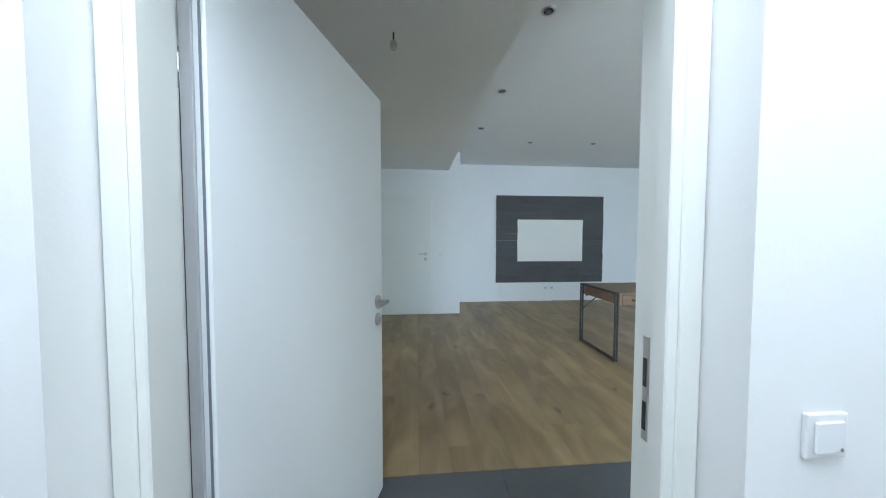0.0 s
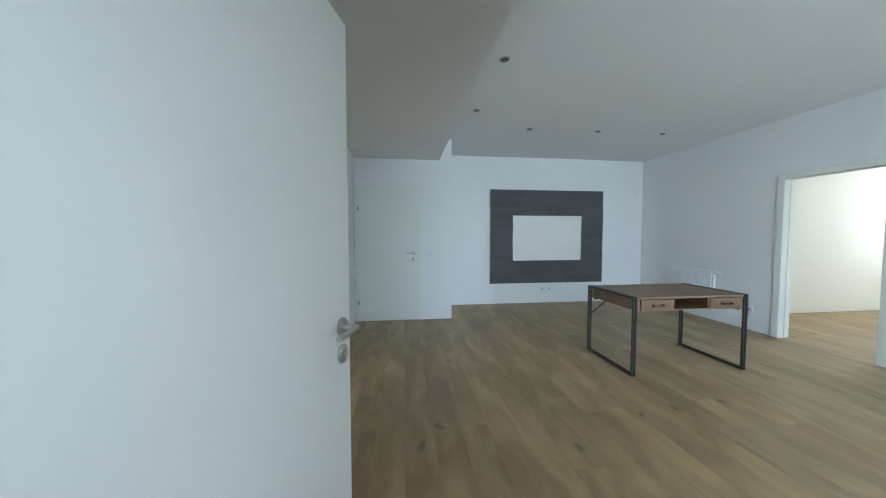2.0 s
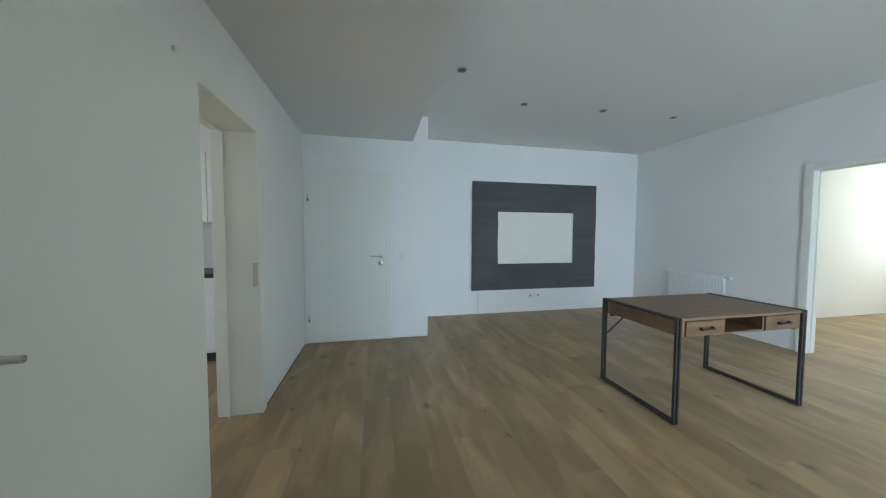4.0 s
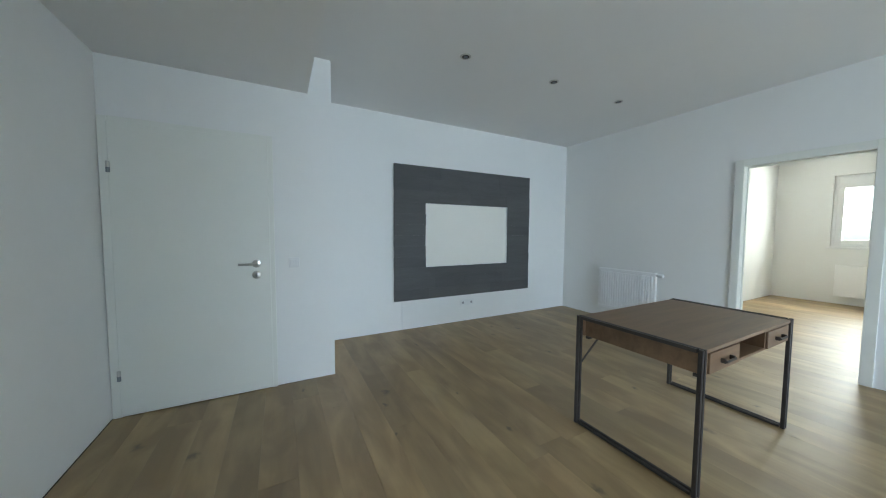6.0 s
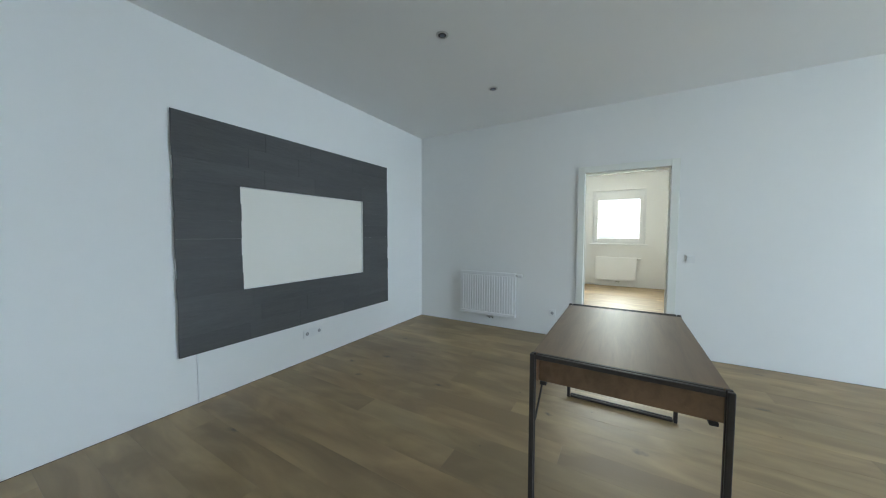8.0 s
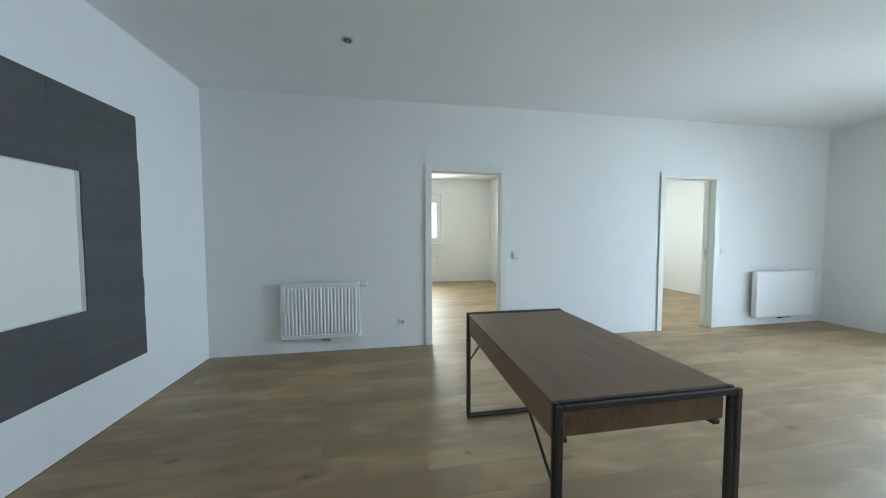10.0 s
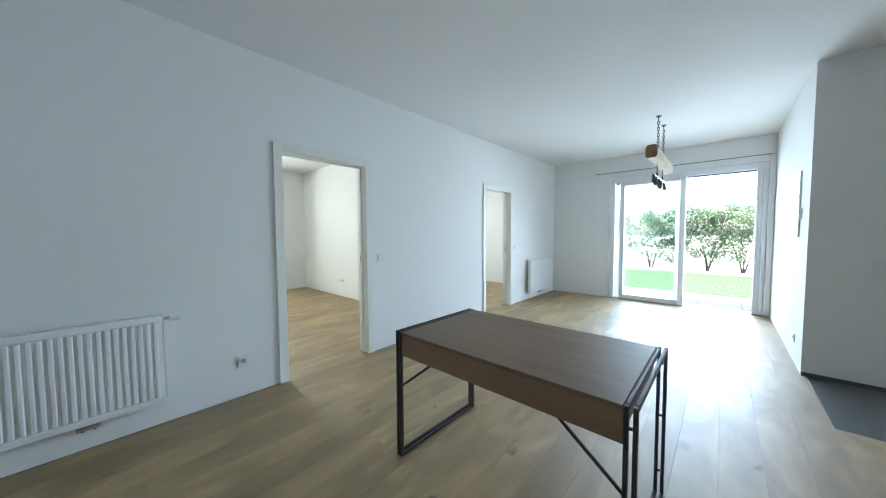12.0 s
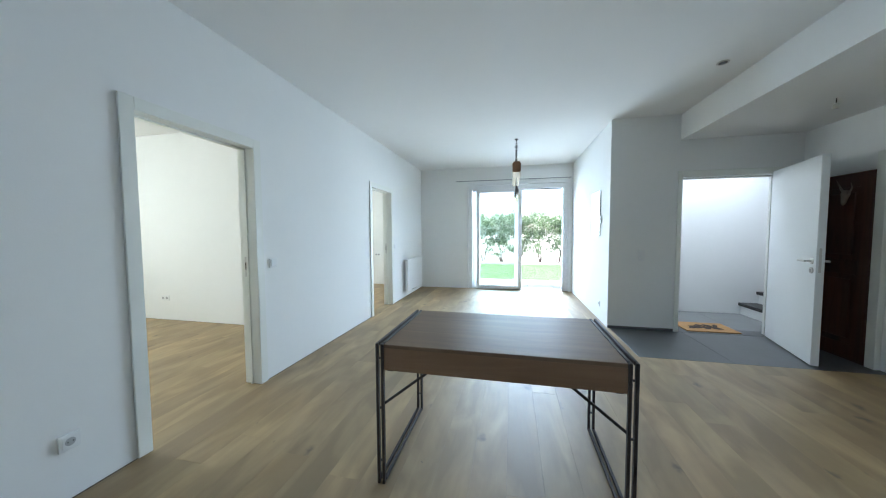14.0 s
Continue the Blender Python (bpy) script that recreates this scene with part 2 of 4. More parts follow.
nt.links.new(tl.outputs[0], nt.nodes["Material Output"].inputs[0])
BULB = glass_material("bulb_glass", (0.965, 0.915, 0.80), 1.2)
PAVING = material("terrace_slab", (0.43, 0.41, 0.38), 0.85, vary=0.1, scale=4, bump=0.2, bump_scale=60, random=0.05)
LAWN = material("lawn_soil_green", (0.075, 0.125, 0.052), 0.95, vary=0.15, scale=3)
GRASS = material("grass_blade", (0.078, 0.130, 0.054), 0.85, vary=0.2, scale=2)
GRAVEL = material("pale_ground", (0.50, 0.47, 0.42), 0.95, vary=0.15, scale=1.5)
LEAF = material("hedge_leaf", (0.14, 0.185, 0.12), 0.5, vary=0.4, scale=5)
nt = LEAF.node_tree
tl = nt.nodes.new("ShaderNodeBsdfTranslucent")
tl.inputs[0].default_value = (0.20, 0.29, 0.13, 1)
ms = nt.nodes.new("ShaderNodeMixShader")
ms.inputs[0].default_value = 0.45
nt.links.new(nt.nodes["Principled BSDF"].outputs[0], ms.inputs[1])
nt.links.new(tl.outputs[0], ms.inputs[2])
nt.links.new(ms.outputs[0], nt.nodes["Material Output"].inputs[0])
BARK = material("hedge_bark", (0.10, 0.07, 0.05), 0.9, vary=0.3, scale=20, bump=0.5)
DARK_TOP = material("dark_worktop", (0.035, 0.033, 0.033), 0.35, vary=0.2, scale=12)
PINE = wood("pale_post_wood", (0.45, 0.30, 0.17), (0.66, 0.49, 0.31), 0.7, 2, grain=10)
CUP = material("socket_cup_grey", (0.42, 0.43, 0.44), 0.4, vary=0.05)
POT = material("grey_planter", (0.20, 0.22, 0.25), 0.6, vary=0.1)
MIRROR = material("mirror_silver", (0.92, 0.93, 0.93), 0.01, 1.0, vary=0.0)

# ---------------------------------------------------------------- builders


def box(bm, x0, x1, y0, y1, z0, z1, bevel=0.0, seg=1):
    """Adds one box, with its edges rounded by bevel."""
    m = Matrix.Translation(((x0 + x1) / 2, (y0 + y1) / 2, (z0 + z1) / 2)) @ Matrix.Diagonal((abs(x1 - x0), abs(y1 - y0), abs(z1 - z0), 1))
    vs = bmesh.ops.create_cube(bm, size=1, matrix=m)["verts"]
    if bevel:
        es = list({e for v in vs for e in v.link_edges})
        bmesh.ops.bevel(bm, geom=es, offset=bevel, segments=seg, affect="EDGES", profile=0.5)
    return bm


def rod(bm, a, b, r, n=12, r2=None):
    """Adds a round bar from a to b."""
    a, b = Vector(a), Vector(b)
    d = b - a
    m = Matrix.Translation((a + b) / 2) @ d.to_track_quat("Z", "Y").to_matrix().to_4x4()
    bmesh.ops.create_cone(bm, cap_ends=True, segments=n, radius1=r, radius2=r if r2 is None else r2, depth=d.length, matrix=m)
    return bm


def bar(bm, a, b, w, h, bevel=0.001):
    """Adds a flat bar of section w by h from a to b."""
    a, b = Vector(a), Vector(b)
    d = b - a
    m = Matrix.Translation((a + b) / 2) @ d.to_track_quat("Z", "Y").to_matrix().to_4x4() @ Matrix.Diagonal((w, h, d.length, 1))
    vs = bmesh.ops.create_cube(bm, size=1, matrix=m)["verts"]
    if bevel:
        bmesh.ops.bevel(bm, geom=list({e for v in vs for e in v.link_edges}), offset=bevel, segments=1, affect="EDGES")
    return bm


def ring(bm, m, r, tube, n=12, k=6, sx=1.0):
    """Adds a torus, drawn out by sx along its own x."""
    rows = []
    for i in range(n):
        a = 2 * math.pi * i / n
        row = []
        for j in range(k):
            c = 2 * math.pi * j / k
            q = r + tube * math.cos(c)
            row.append(bm.verts.new(m @ Vector((q * math.cos(a) + (sx if math.cos(a) > 0 else -sx) * r * 0.5, q * math.sin(a), tube * math.sin(c)))))
        rows.append(row)
    for i in range(n):
        for j in range(k):
            bm.faces.new((rows[i][j], rows[(i + 1) % n][j], rows[(i + 1) % n][(j + 1) % k], rows[i][(j + 1) % k]))
    return bm


def lathe(bm, profile, n=20, m=Matrix()):
    """Adds a turned body from (radius, height) pairs."""
    rows = [[bm.verts.new(m @ Vector((r * math.cos(2 * math.pi * i / n), r * math.sin(2 * math.pi * i / n), z))) for i in range(n)] for r, z in profile]
    for a, b in zip(rows, rows[1:]):
        for i in range(n):
            bm.faces.new((a[i], a[(i + 1) % n], b[(i + 1) % n], b[i]))
    bm.faces.new(rows[0][::-1])
    bm.faces.new(rows[-1])
    return bm


def mesh_of(bm, name, mat, smooth=False):
    me = bpy.data.meshes.new(name)
    bmesh.ops.recalc_face_normals(bm, faces=bm.faces)
    bm.to_mesh(me)
    bm.free()
    me.materials.append(mat)
    if smooth:
        me.shade_smooth()
    return me


def part(name, bm, mat, parent, label="", smooth=False):
    """One mesh under a thing or under a part."""
    ob = new(name, mesh_of(bm, name, mat, smooth))
    ob.parent = parent
    return tagged(ob, label)


def thing(name, place, label, category, group="", kind="", turn=0):
    ob = new(name)
    ob.empty_display_size = 0.1
    ob.location = place
    ob.rotation_euler = (0, 0, radians(turn))
    return tagged(ob, label, category, group, kind)


def setting(name, bm, mat, label="", category=""):
    return tagged(new(name, mesh_of(bm, name, mat)), label, category, kind="structure")


def B():
    return bmesh.new()


def wall_x(name, x0, x1, y0, y1, z1, holes=(), label="white painted plaster wall"):
    """A wall that runs along x, with holes (a, b, bottom, top)."""
    bm = B()
    at = x0
    for a, b, lo, hi in sorted(holes):
        box(bm, at, a, y0, y1, 0, z1)
        if lo > 0:
            box(bm, a, b, y0, y1, 0, lo)
        if hi < z1:
            box(bm, a, b, y0, y1, hi, z1)
        at = b
    box(bm, at, x1, y0, y1, 0, z1)
    return setting(name, bm, PLASTER, label, "wall")


def wall_y(name, x0, x1, y0, y1, z1, holes=(), label="white painted plaster wall"):
    """A wall that runs along y, with holes (a, b, bottom, top)."""
    bm = B()
    at = y0
    for a, b, lo, hi in sorted(holes):
        box(bm, x0, x1, at, a, 0, z1)
        if lo > 0:
            box(bm, x0, x1, a, b, 0, lo)
        if hi < z1:
            box(bm, x0, x1, a, b, hi, z1)
        at = b
    box(bm, x0, x1, at, y1, 0, z1)
    return setting(name, bm, PLASTER, label, "wall")


# ---------------------------------------------------------------- structure
H, SOF = 2.755, 2.441
XE, YN, YS, XW, XC, YP, YNI = 5.10, 7.13, -0.942, -0.341, 1.727, 1.66, 6.22
D1, D2, D3 = (3.965, 4.79), (0.965, 1.735), (3.95, 4.765)  # clear openings of the three inner doorways
DH = 2.0

wall_x("wall_north", 1.12, XE, YN, 7.38, H)
wall_x("wall_niche", -0.60, 1.12, YNI, 7.38, H, label="white plaster wall that stands forward, with a door")
wall_y("wall_west", -0.60, XW, YP, YNI, H, [(D3[0] - 0.02, D3[1] + 0.02, 0, DH + 0.02)])
wall_x("wall_entrance", -0.60, XC, 1.458, YP, H, [(-0.149, 0.948, 0, 2.055)])
wall_y("wall_corridor", 1.47, XC, -1.20, 1.458, H)
wall_x("wall_south", XC, XE, -1.20, YS, H, [(1.80, 3.97, 0, 2.36)])
wall_y("wall_east", XE, 5.23, -1.20, 7.38, H, [(D1[0] - 0.02, D1[1] + 0.02, 0, DH + 0.02), (D2[0] - 0.02, D2[1] + 0.02, 0, DH + 0.02)])
# bedroom behind the first doorway
wall_x("wall_bedroom_north", 5.23, 10.1, 5.82, 6.05, H)
wall_x("wall_bedroom_south", 5.23, 10.1, 2.32, 2.55, H)
wall_y("wall_bedroom_east", 9.82, 10.1, 2.55, 5.82, H, [(3.93, 5.08, 1.05, 2.36)])
# study behind the second doorway
wall_x("wall_study_south", 5.23, 8.98, -1.32, -1.09, H)
wall_y("wall_study_east", 8.70, 8.98, -1.09, 2.32, H, [(-0.1, 1.3, 0.85, 2.25)])
# kitchen behind the third doorway
wall_x("wall_kitchen_north", -4.0, -0.60, 6.42, 6.65, H)
wall_x("wall_kitchen_south", -4.0, -0.60, 2.6, 2.83, H)
wall_y("wall_kitchen_west", -4.23, -4.0, 2.6, 6.65, H, [(3.5, 4.9, 0.9, 2.2)])
# stairwell
wall_x("wall_stair_south", -2.6, 1.47, 0.23, 0.48, H)
wall_y("wall_stair_west", -2.85, -2.6, 0.23, 1.66, H)
wall_x("wall_stair_north", -2.6, -0.60, 1.458, 1.66, H)

bm = B()
# Four pieces around the opening added for the stairwell light.
for a, b, c, d in ((-4.3, -0.60, -1.4, 7.5), (1.20, 10.2, -1.4, 7.5), (-0.60, 1.20, -1.4, 0.53), (-0.60, 1.20, 1.17, 7.5)):
    box(bm, a, b, c, d, H, H + 0.25)
setting("ceiling", bm, CEILING, "white painted flat ceiling", "ceiling")
bm = B()
box(bm, XW, 0.93, YP, YNI, SOF, H - 0.002)
setting("ceiling_soffit", bm, CEILING, "white lowered ceiling strip along the entrance side", "ceiling")

# subfloor under boards and tiles, with a dark gap at the walls
bm = B()
box(bm, -4.2, 10.1, -1.3, 7.3, -0.20, -0.016)
setting("floor", bm, SHADE_GAP, "oak plank floor with satin finish", "floor")
floor = bpy.data.objects["floor"]


def casing_y(name, x_face, out, y0, y1, depth, mat=CREAM, w=0.075, top=DH):
    """Lining and architrave of a doorway in a wall that runs along y; out is the way the room lies."""
    t = thing(name, (0, 0, 0), "cream lacquered door frame with flat architrave", "door frame", kind="structure")
    xb = x_face - out * depth
    lo, hi = sorted((x_face + out * 0.012, xb - out * 0.012))
    for a, b in ((y0 - 0.02, y0), (y1, y1 + 0.02)):
        part("jamb_lining", box(B(), lo, hi, a, b, 0, top, 0.002), mat, t)
    part("head_lining", box(B(), lo, hi, y0 - 0.02, y1 + 0.02, top, top + 0.02, 0.002), mat, t)
    for f, o in ((x_face, out), (xb, -out)):
        a0, a1 = sorted((f + o * 0.003, f + o * 0.018))
        part("architrave", box(B(), a0, a1, y0 - w, y0 - 0.001, 0, top + w, 0.003), mat, t)
        part("architrave", box(B(), a0, a1, y1 + 0.001, y1 + w, 0, top + w, 0.003), mat, t)
        part("architrave", box(B(), a0, a1, y0 - 0.001, y1 + 0.001, top + 0.001, top + w, 0.003), mat, t)
    s0, s1 = sorted((xb + out * 0.050, xb + out * 0.066))
    part("stop_seal", box(B(), s0, s1, y0, y0 + 0.012, 0, top - 0.012), mat, t)
    part("stop_seal", box(B(), s0, s1, y1 - 0.012, y1, 0, top - 0.012), mat, t)
    part("stop_seal", box(B(), s0, s1, y0, y1, top - 0.012, top), mat, t)
    return t


for name, d in (("door_frame_1", D1), ("door_frame_2", D2)):
    f = casing_y(name, XE, -1, *d, 0.13)
    sp = part("strike_plate", box(B(), XE + 0.088, XE + 0.108, d[0] - 0.002, d[0] + 0.003, 0.93, 1.10, 0.001), STEEL, f, "brushed steel strike plate")
    part("slot", box(B(), XE + 0.093, XE + 0.103, d[0] + 0.003, d[0] + 0.0045, 0.99, 1.05), IRON, sp, "dark latch slot")
f3 = casing_y("door_frame_3", XW, 1, *D3, 0.259)
part("strike_plate", box(B(), XW - 0.030, XW + 0.002, D3[1] - 0.003, D3[1] + 0.002, 0.92, 1.09, 0.001), STEEL, f3, "brushed steel strike plate")


def lever(parent, x, y, z, out, along):
    """Lever handle on a face that looks along out*y: rose, neck, grip, and key rose below. The grip runs along*x."""
    h = part("door_handle", lathe(B(), [(0.031, 0), (0.031, 0.007), (0.028, 0.009)], 24, Matrix.Translation((x, y, z)) @ Matrix.Rotation(-out * math.pi / 2, 4, "X")), STEEL, parent, "brushed steel lever handle", True)
    bm = rod(B(), (x, y, z), (x, y + out * 0.050, z), 0.009, 16)
    part("neck", bm, STEEL, h, smooth=False)
    part("grip", rod(B(), (x - along * 0.010, y + out * 0.050, z), (x + along * 0.118, y + out * 0.050, z), 0.0095, 16), STEEL, h)
    k = part("key_rose", lathe(B(), [(0.031, 0), (0.031, 0.007), (0.028, 0.009)], 24, Matrix.Translation((x, y, z - 0.088)) @ Matrix.Rotation(-out * math.pi / 2, 4, "X")), STEEL, parent, "round steel key rose", True)
    part("cylinder", box(B(), x - 0.008, x + 0.008, *sorted((y, y + out * 0.016)), z - 0.106, z - 0.074, 0.006, 2), CUP, k)
    return h


def hinge(parent, x, y, z):
    h = part("hinge", rod(B(), (x, y, z - 0.002), (x, y, z + 0.036), 0.010, 14), STEEL, parent, "steel barrel hinge")
    part("knuckle", rod(B(), (x, y, z - 0.036), (x, y, z - 0.003), 0.010, 14), POT, h, "dark lower knuckle")
    return h


# closed flush door in the forward wall
t = thing("door_closed", (0, YNI, 0), "closed cream flush door with steel lever handle", "door")
part("leaf", box(B(), -0.289, 0.632, -0.030, -0.0225, 0.008, 2.010, 0.003), CREAM, t)
lever(t, 0.535, -0.030, 1.035, -1, -1)
for z in (0.30, 1.71):
    hinge(t, -0.287, -0.036, z)
fr = thing("door_frame_4", (0, YNI, 0), "cream door frame of the closed door", "door frame", kind="structure")
for a, b in ((-0.336, -0.285), (0.624, 0.665)):
    part("architrave", box(B(), a, b, -0.022, -0.003, 0, 2.045, 0.003), CREAM, fr)
part("architrave", box(B(), -0.287, 0.626, -0.022, -0.003, 2.004, 2.045, 0.003), CREAM, fr)

# leaf of the kitchen doorway, folded back flat against the west wall
t = thing("door_kitchen", (XW, D3[0], 0), "cream flush door folded back against the wall", "door")
part("leaf", box(B(), 0.030, 0.070, -0.875, -0.020, 0.008, 1.995, 0.003), CREAM, t)
part("door_handle", rod(B(), (0.07, -0.805, 1.04), (0.115, -0.805, 1.04), 0.009, 12), STEEL, t, "steel lever handle")
for z in (0.28, 1.70):
    hinge(t, 0.05, -0.010, z)

# entrance door: frame set in the wall, leaf open into the room
t = thing("door_frame_entrance", (0, 0, 0), "cream lacquered entrance door frame with rebate", "door frame", kind="structure")
FX0, FX1, FT = -0.104, 0.896, 1.972
for a, b in ((-0.146, FX0), (FX1, 0.945)):
    part("jamb", box(B(), a, b, 1.545, YP + 0.012, 0, FT + 0.080, 0.003), CREAM, t)
part("head", box(B(), FX0, FX1, 1.545, YP + 0.012, FT, FT + 0.080, 0.003), CREAM, t)
for a, b in ((FX0, FX0 + 0.020), (FX1 - 0.026, FX1)):
    part("stop", box(B(), a, b, 1.547, 1.585, 0, FT - 0.016, 0.003), CREAM, t)
part("stop", box(B(), FX0, FX1, 1.547, 1.585, FT - 0.016, FT, 0.003), CREAM, t)
part("rubber_seal", box(B(), FX0 + 0.001, FX0 + 0.012, 1.585, 1.595, 0.002, FT - 0.018, 0.003), POT, t, "grey rubber seal in the rebate")
sp = part("strike_plate", box(B(), FX1 - 0.003, FX1 + 0.002, 1.620, 1.638, 0.86, 1.10, 0.001), STEEL, t, "brushed steel strike plate")
for a, b in ((0.885, 0.95), (0.985, 1.05)):
    part("slot", box(B(), FX1 - 0.0045, FX1 - 0.0025, 1.624, 1.634, a, b), IRON, sp, "dark latch slot")
ANG = 75
t = thing("entrance_door", (FX0 + 0.004, YP + 0.012, 0), "open white lacquered entrance door with steel lever handle", "door", turn=ANG)
W = 0.950
part("leaf", box(B(), 0.0, W, -0.058, 0.0, 0.010, 2.0, 0.003), LACQUER, t)
# Added grey filler: gives the shaded gap between leaf and jamb a lighter tone.
part("hinge_gap_fill", box(B(), -0.007, -0.0005, -0.032, -0.002, 0.012, 1.998, 0.001), CUP, t, "added grey strip that lightens the hinge gap")
part("edge_seal", box(B(), -0.0015, 0.001, -0.050, -0.044, 0.012, 1.998), POT, t, "thin grey seal along the hinge edge")
lever(t, W - 0.062, -0.058, 1.005, -1, -1)
lever(t, W - 0.062, 0.0, 1.005, 1, -1)
for z in (0.24, 1.66):
    hinge(t, 0.0, 0.010, z)
part("lock_plate", box(B(), W - 0.001, W + 0.0015, -0.040, -0.022, 0.90, 1.13, 0.001), STEEL, t, "brushed steel lock plate")

# ---------------------------------------------------------------- glass door to the terrace
t = thing("window_1", (0, 0, 0), "white sliding glass door to the terrace, slid half open", "glass door", kind="structure")
for a, b in ((1.80, 1.90), (3.885, 3.965)):
    part("window_frame", box(B(), a, b, -1.16, -0.955, 0, 2.355, 0.004), PVC, t)
part("window_frame", box(B(), 1.90, 3.885, -1.16, -0.955, 2.255, 2.355, 0.004), PVC, t)
part("threshold", box(B(), 1.90, 3.885, -1.16, -0.955, -0.012, 0.010, 0.003), STEEL, t, "flat metal threshold rail")
part("track", box(B(), 1.90, 3.885, -1.035, -1.020, 2.235, 2.255, 0.001), IRON, t)
part("cover_strip", box(B(), 1.732, 1.80, YS + 0.003, YS + 0.02, 0, 2.40, 0.003), PVC, t)
part("cover_strip", box(B(), 1.80, 3.99, YS + 0.003, YS + 0.02, 2.358, 2.42, 0.003), PVC, t)
part("cover_strip", box(B(), 3.967, 4.0, YS + 0.003, YS + 0.02, 0, 2.358, 0.003), PVC, t)


def sash(name, x0, x1, y0, y1, z0, z1, w, parent):
    s = part(name, box(B(), x0, x0 + w, y0, y1, z0, z1, 0.005), PVC, parent)
    part("stile", box(B(), x1 - w, x1, y0, y1, z0, z1, 0.005), PVC, s)
    part("rail", box(B(), x0 + w, x1 - w, y0, y1, z0, z0 + w, 0.005), PVC, s)
    part("rail", box(B(), x0 + w, x1 - w, y0, y1, z1 - w, z1, 0.005), PVC, s)
    p = part("pane", box(B(), x0 + w - 0.006, x1 - w + 0.006, (y0 + y1) / 2 - 0.012, (y0 + y1) / 2 + 0.012, z0 + w - 0.006, z1 - w + 0.006), GLASS, s, "clear glass pane")
    p.visible_shadow = False
    return s


sash("fixed_sash", 2.86, 3.885, -1.15, -1.09, 0.01, 2.255, 0.07, t)
sl = sash("sliding_sash", 2.78, 3.79, -0.985, -0.915, 0.014, 2.262, 0.082, t)
part("sash_handle", box(B(), 2.808, 2.834, -0.915, -0.880, 1.0, 1.19, 0.008, 2), PVC, sl, "white pull handle")
part("closing_stile", box(B(), 1.90, 1.928, -0.985, -0.925, 0.01, 2.262, 0.005), PVC, t)
part("roller_guide", box(B(), 1.83, 1.86, -0.955, -0.925, 0.02, 2.262, 0.003), PVC, t)
part("lock_block", box(B(), 1.902, 1.926, -0.925, -0.905, 1.2, 1.36, 0.006), PVC, t)

# curtain rod
t = thing("curtain_rod", (0, 0, 0), "thin grey metal curtain rod above the glass door", "curtain rod")
part("pole", rod(B(), (1.77, -0.875, 2.452), (4.235, -0.875, 2.452), 0.0065, 12), POT, t)
for x in (1.80, 3.0, 4.17):
    b2 = part("bracket", bar(B(), (x, YS, 2.450), (x, -0.875, 2.446), 0.008, 0.010), STEEL, t)
    part("plate", box(B(), x - 0.010, x + 0.010, YS + 0.001, YS + 0.006, 2.43, 2.47, 0.002), STEEL, b2)
part("end_cap", rod(B(), (4.235, -0.875, 2.452), (4.255, -0.875, 2.452), 0.010, 12), STEEL, t)


def wall_window(name, x, y0, y1, z0, z1, out, label):
    """White window in a wall along y, seen from the room that lies at -out."""
    t = thing(name, (x, 0, 0), label, "window", kind="structure")
    lo, hi = sorted((out * 0.05, out * 0.12))
    w = 0.055
    part("window_frame", box(B(), lo, hi, y0, y0 + w, z0, z1, 0.003), PVC, t)
    part("window_frame", box(B(), lo, hi, y1 - w, y1, z0, z1, 0.003), PVC, t)
    part("window_frame", box(B(), lo, hi, y0 + w, y1 - w, z0, z0 + w, 0.003), PVC, t)
    part("window_frame", box(B(), lo, hi, y0 + w, y1 - w, z1 - w, z1, 0.003), PVC, t)
    l2, h2 = sorted((out * 0.03, out * 0.09))
    w2, g = 0.085, 0.045
    for a, b, c, d in ((y0 + g, y0 + g + w2, z0 + g, z1 - g), (y1 - g - w2, y1 - g, z0 + g, z1 - g), (y0 + g + w2, y1 - g - w2, z0 + g, z0 + g + w2), (y0 + g + w2, y1 - g - w2, z1 - g - w2, z1 - g)):
        part("sash", box(B(), l2, h2, a, b, c, d, 0.004), PVC, t)
    p = part("pane", box(B(), out * 0.055, out * 0.061, y0 + 0.1, y1 - 0.1, z0 + 0.1, z1 - 0.1), GLASS, t, "clear glass pane")
    p.visible_shadow = False
    s0, s1 = sorted((-out * 0.04, out * 0.05))
    part("window_sill", box(B(), s0, s1, y0 - 0.05, y1 + 0.05, z0 - 0.035, z0 - 0.002, 0.004), PVC, t)
    return t


w1 = wall_window("window_2", 9.82, 3.93, 5.08, 1.05, 2.36, 1, "white casement window above a radiator")
part("glazing_bar", box(B(), 0.05, 0.075, 4.05, 4.96, 1.665, 1.685, 0.002), PVC, w1)
part("top_casing", box(B(), 0.022, 0.050, 3.985, 5.025, 2.125, 2.318, 0.003), PVC, w1)
part("window_handle", box(B(), -0.005, 0.03, 4.0, 4.02, 1.58, 1.70, 0.004), PVC, w1)
wall_window("window_3", 8.70, -0.1, 1.3, 0.85, 2.25, 1, "white casement window of the study")
wall_window("window_4", -4.0, 3.5, 4.9, 0.9, 2.2, -1, "white casement window of the kitchen")
# Invented roof opening, out of view; its pane softens sky and sun.
t = thing("window_6", (0, 0, H), "added unseen roof opening that lights the stair landing", "roof window", kind="structure")
part("pane", box(B(), -0.61, 1.21, 0.52, 1.18, 0.251, 0.266), FROSTED, t, "frosted pane of the added roof opening")
# ---------------------------------------------------------------- fittings


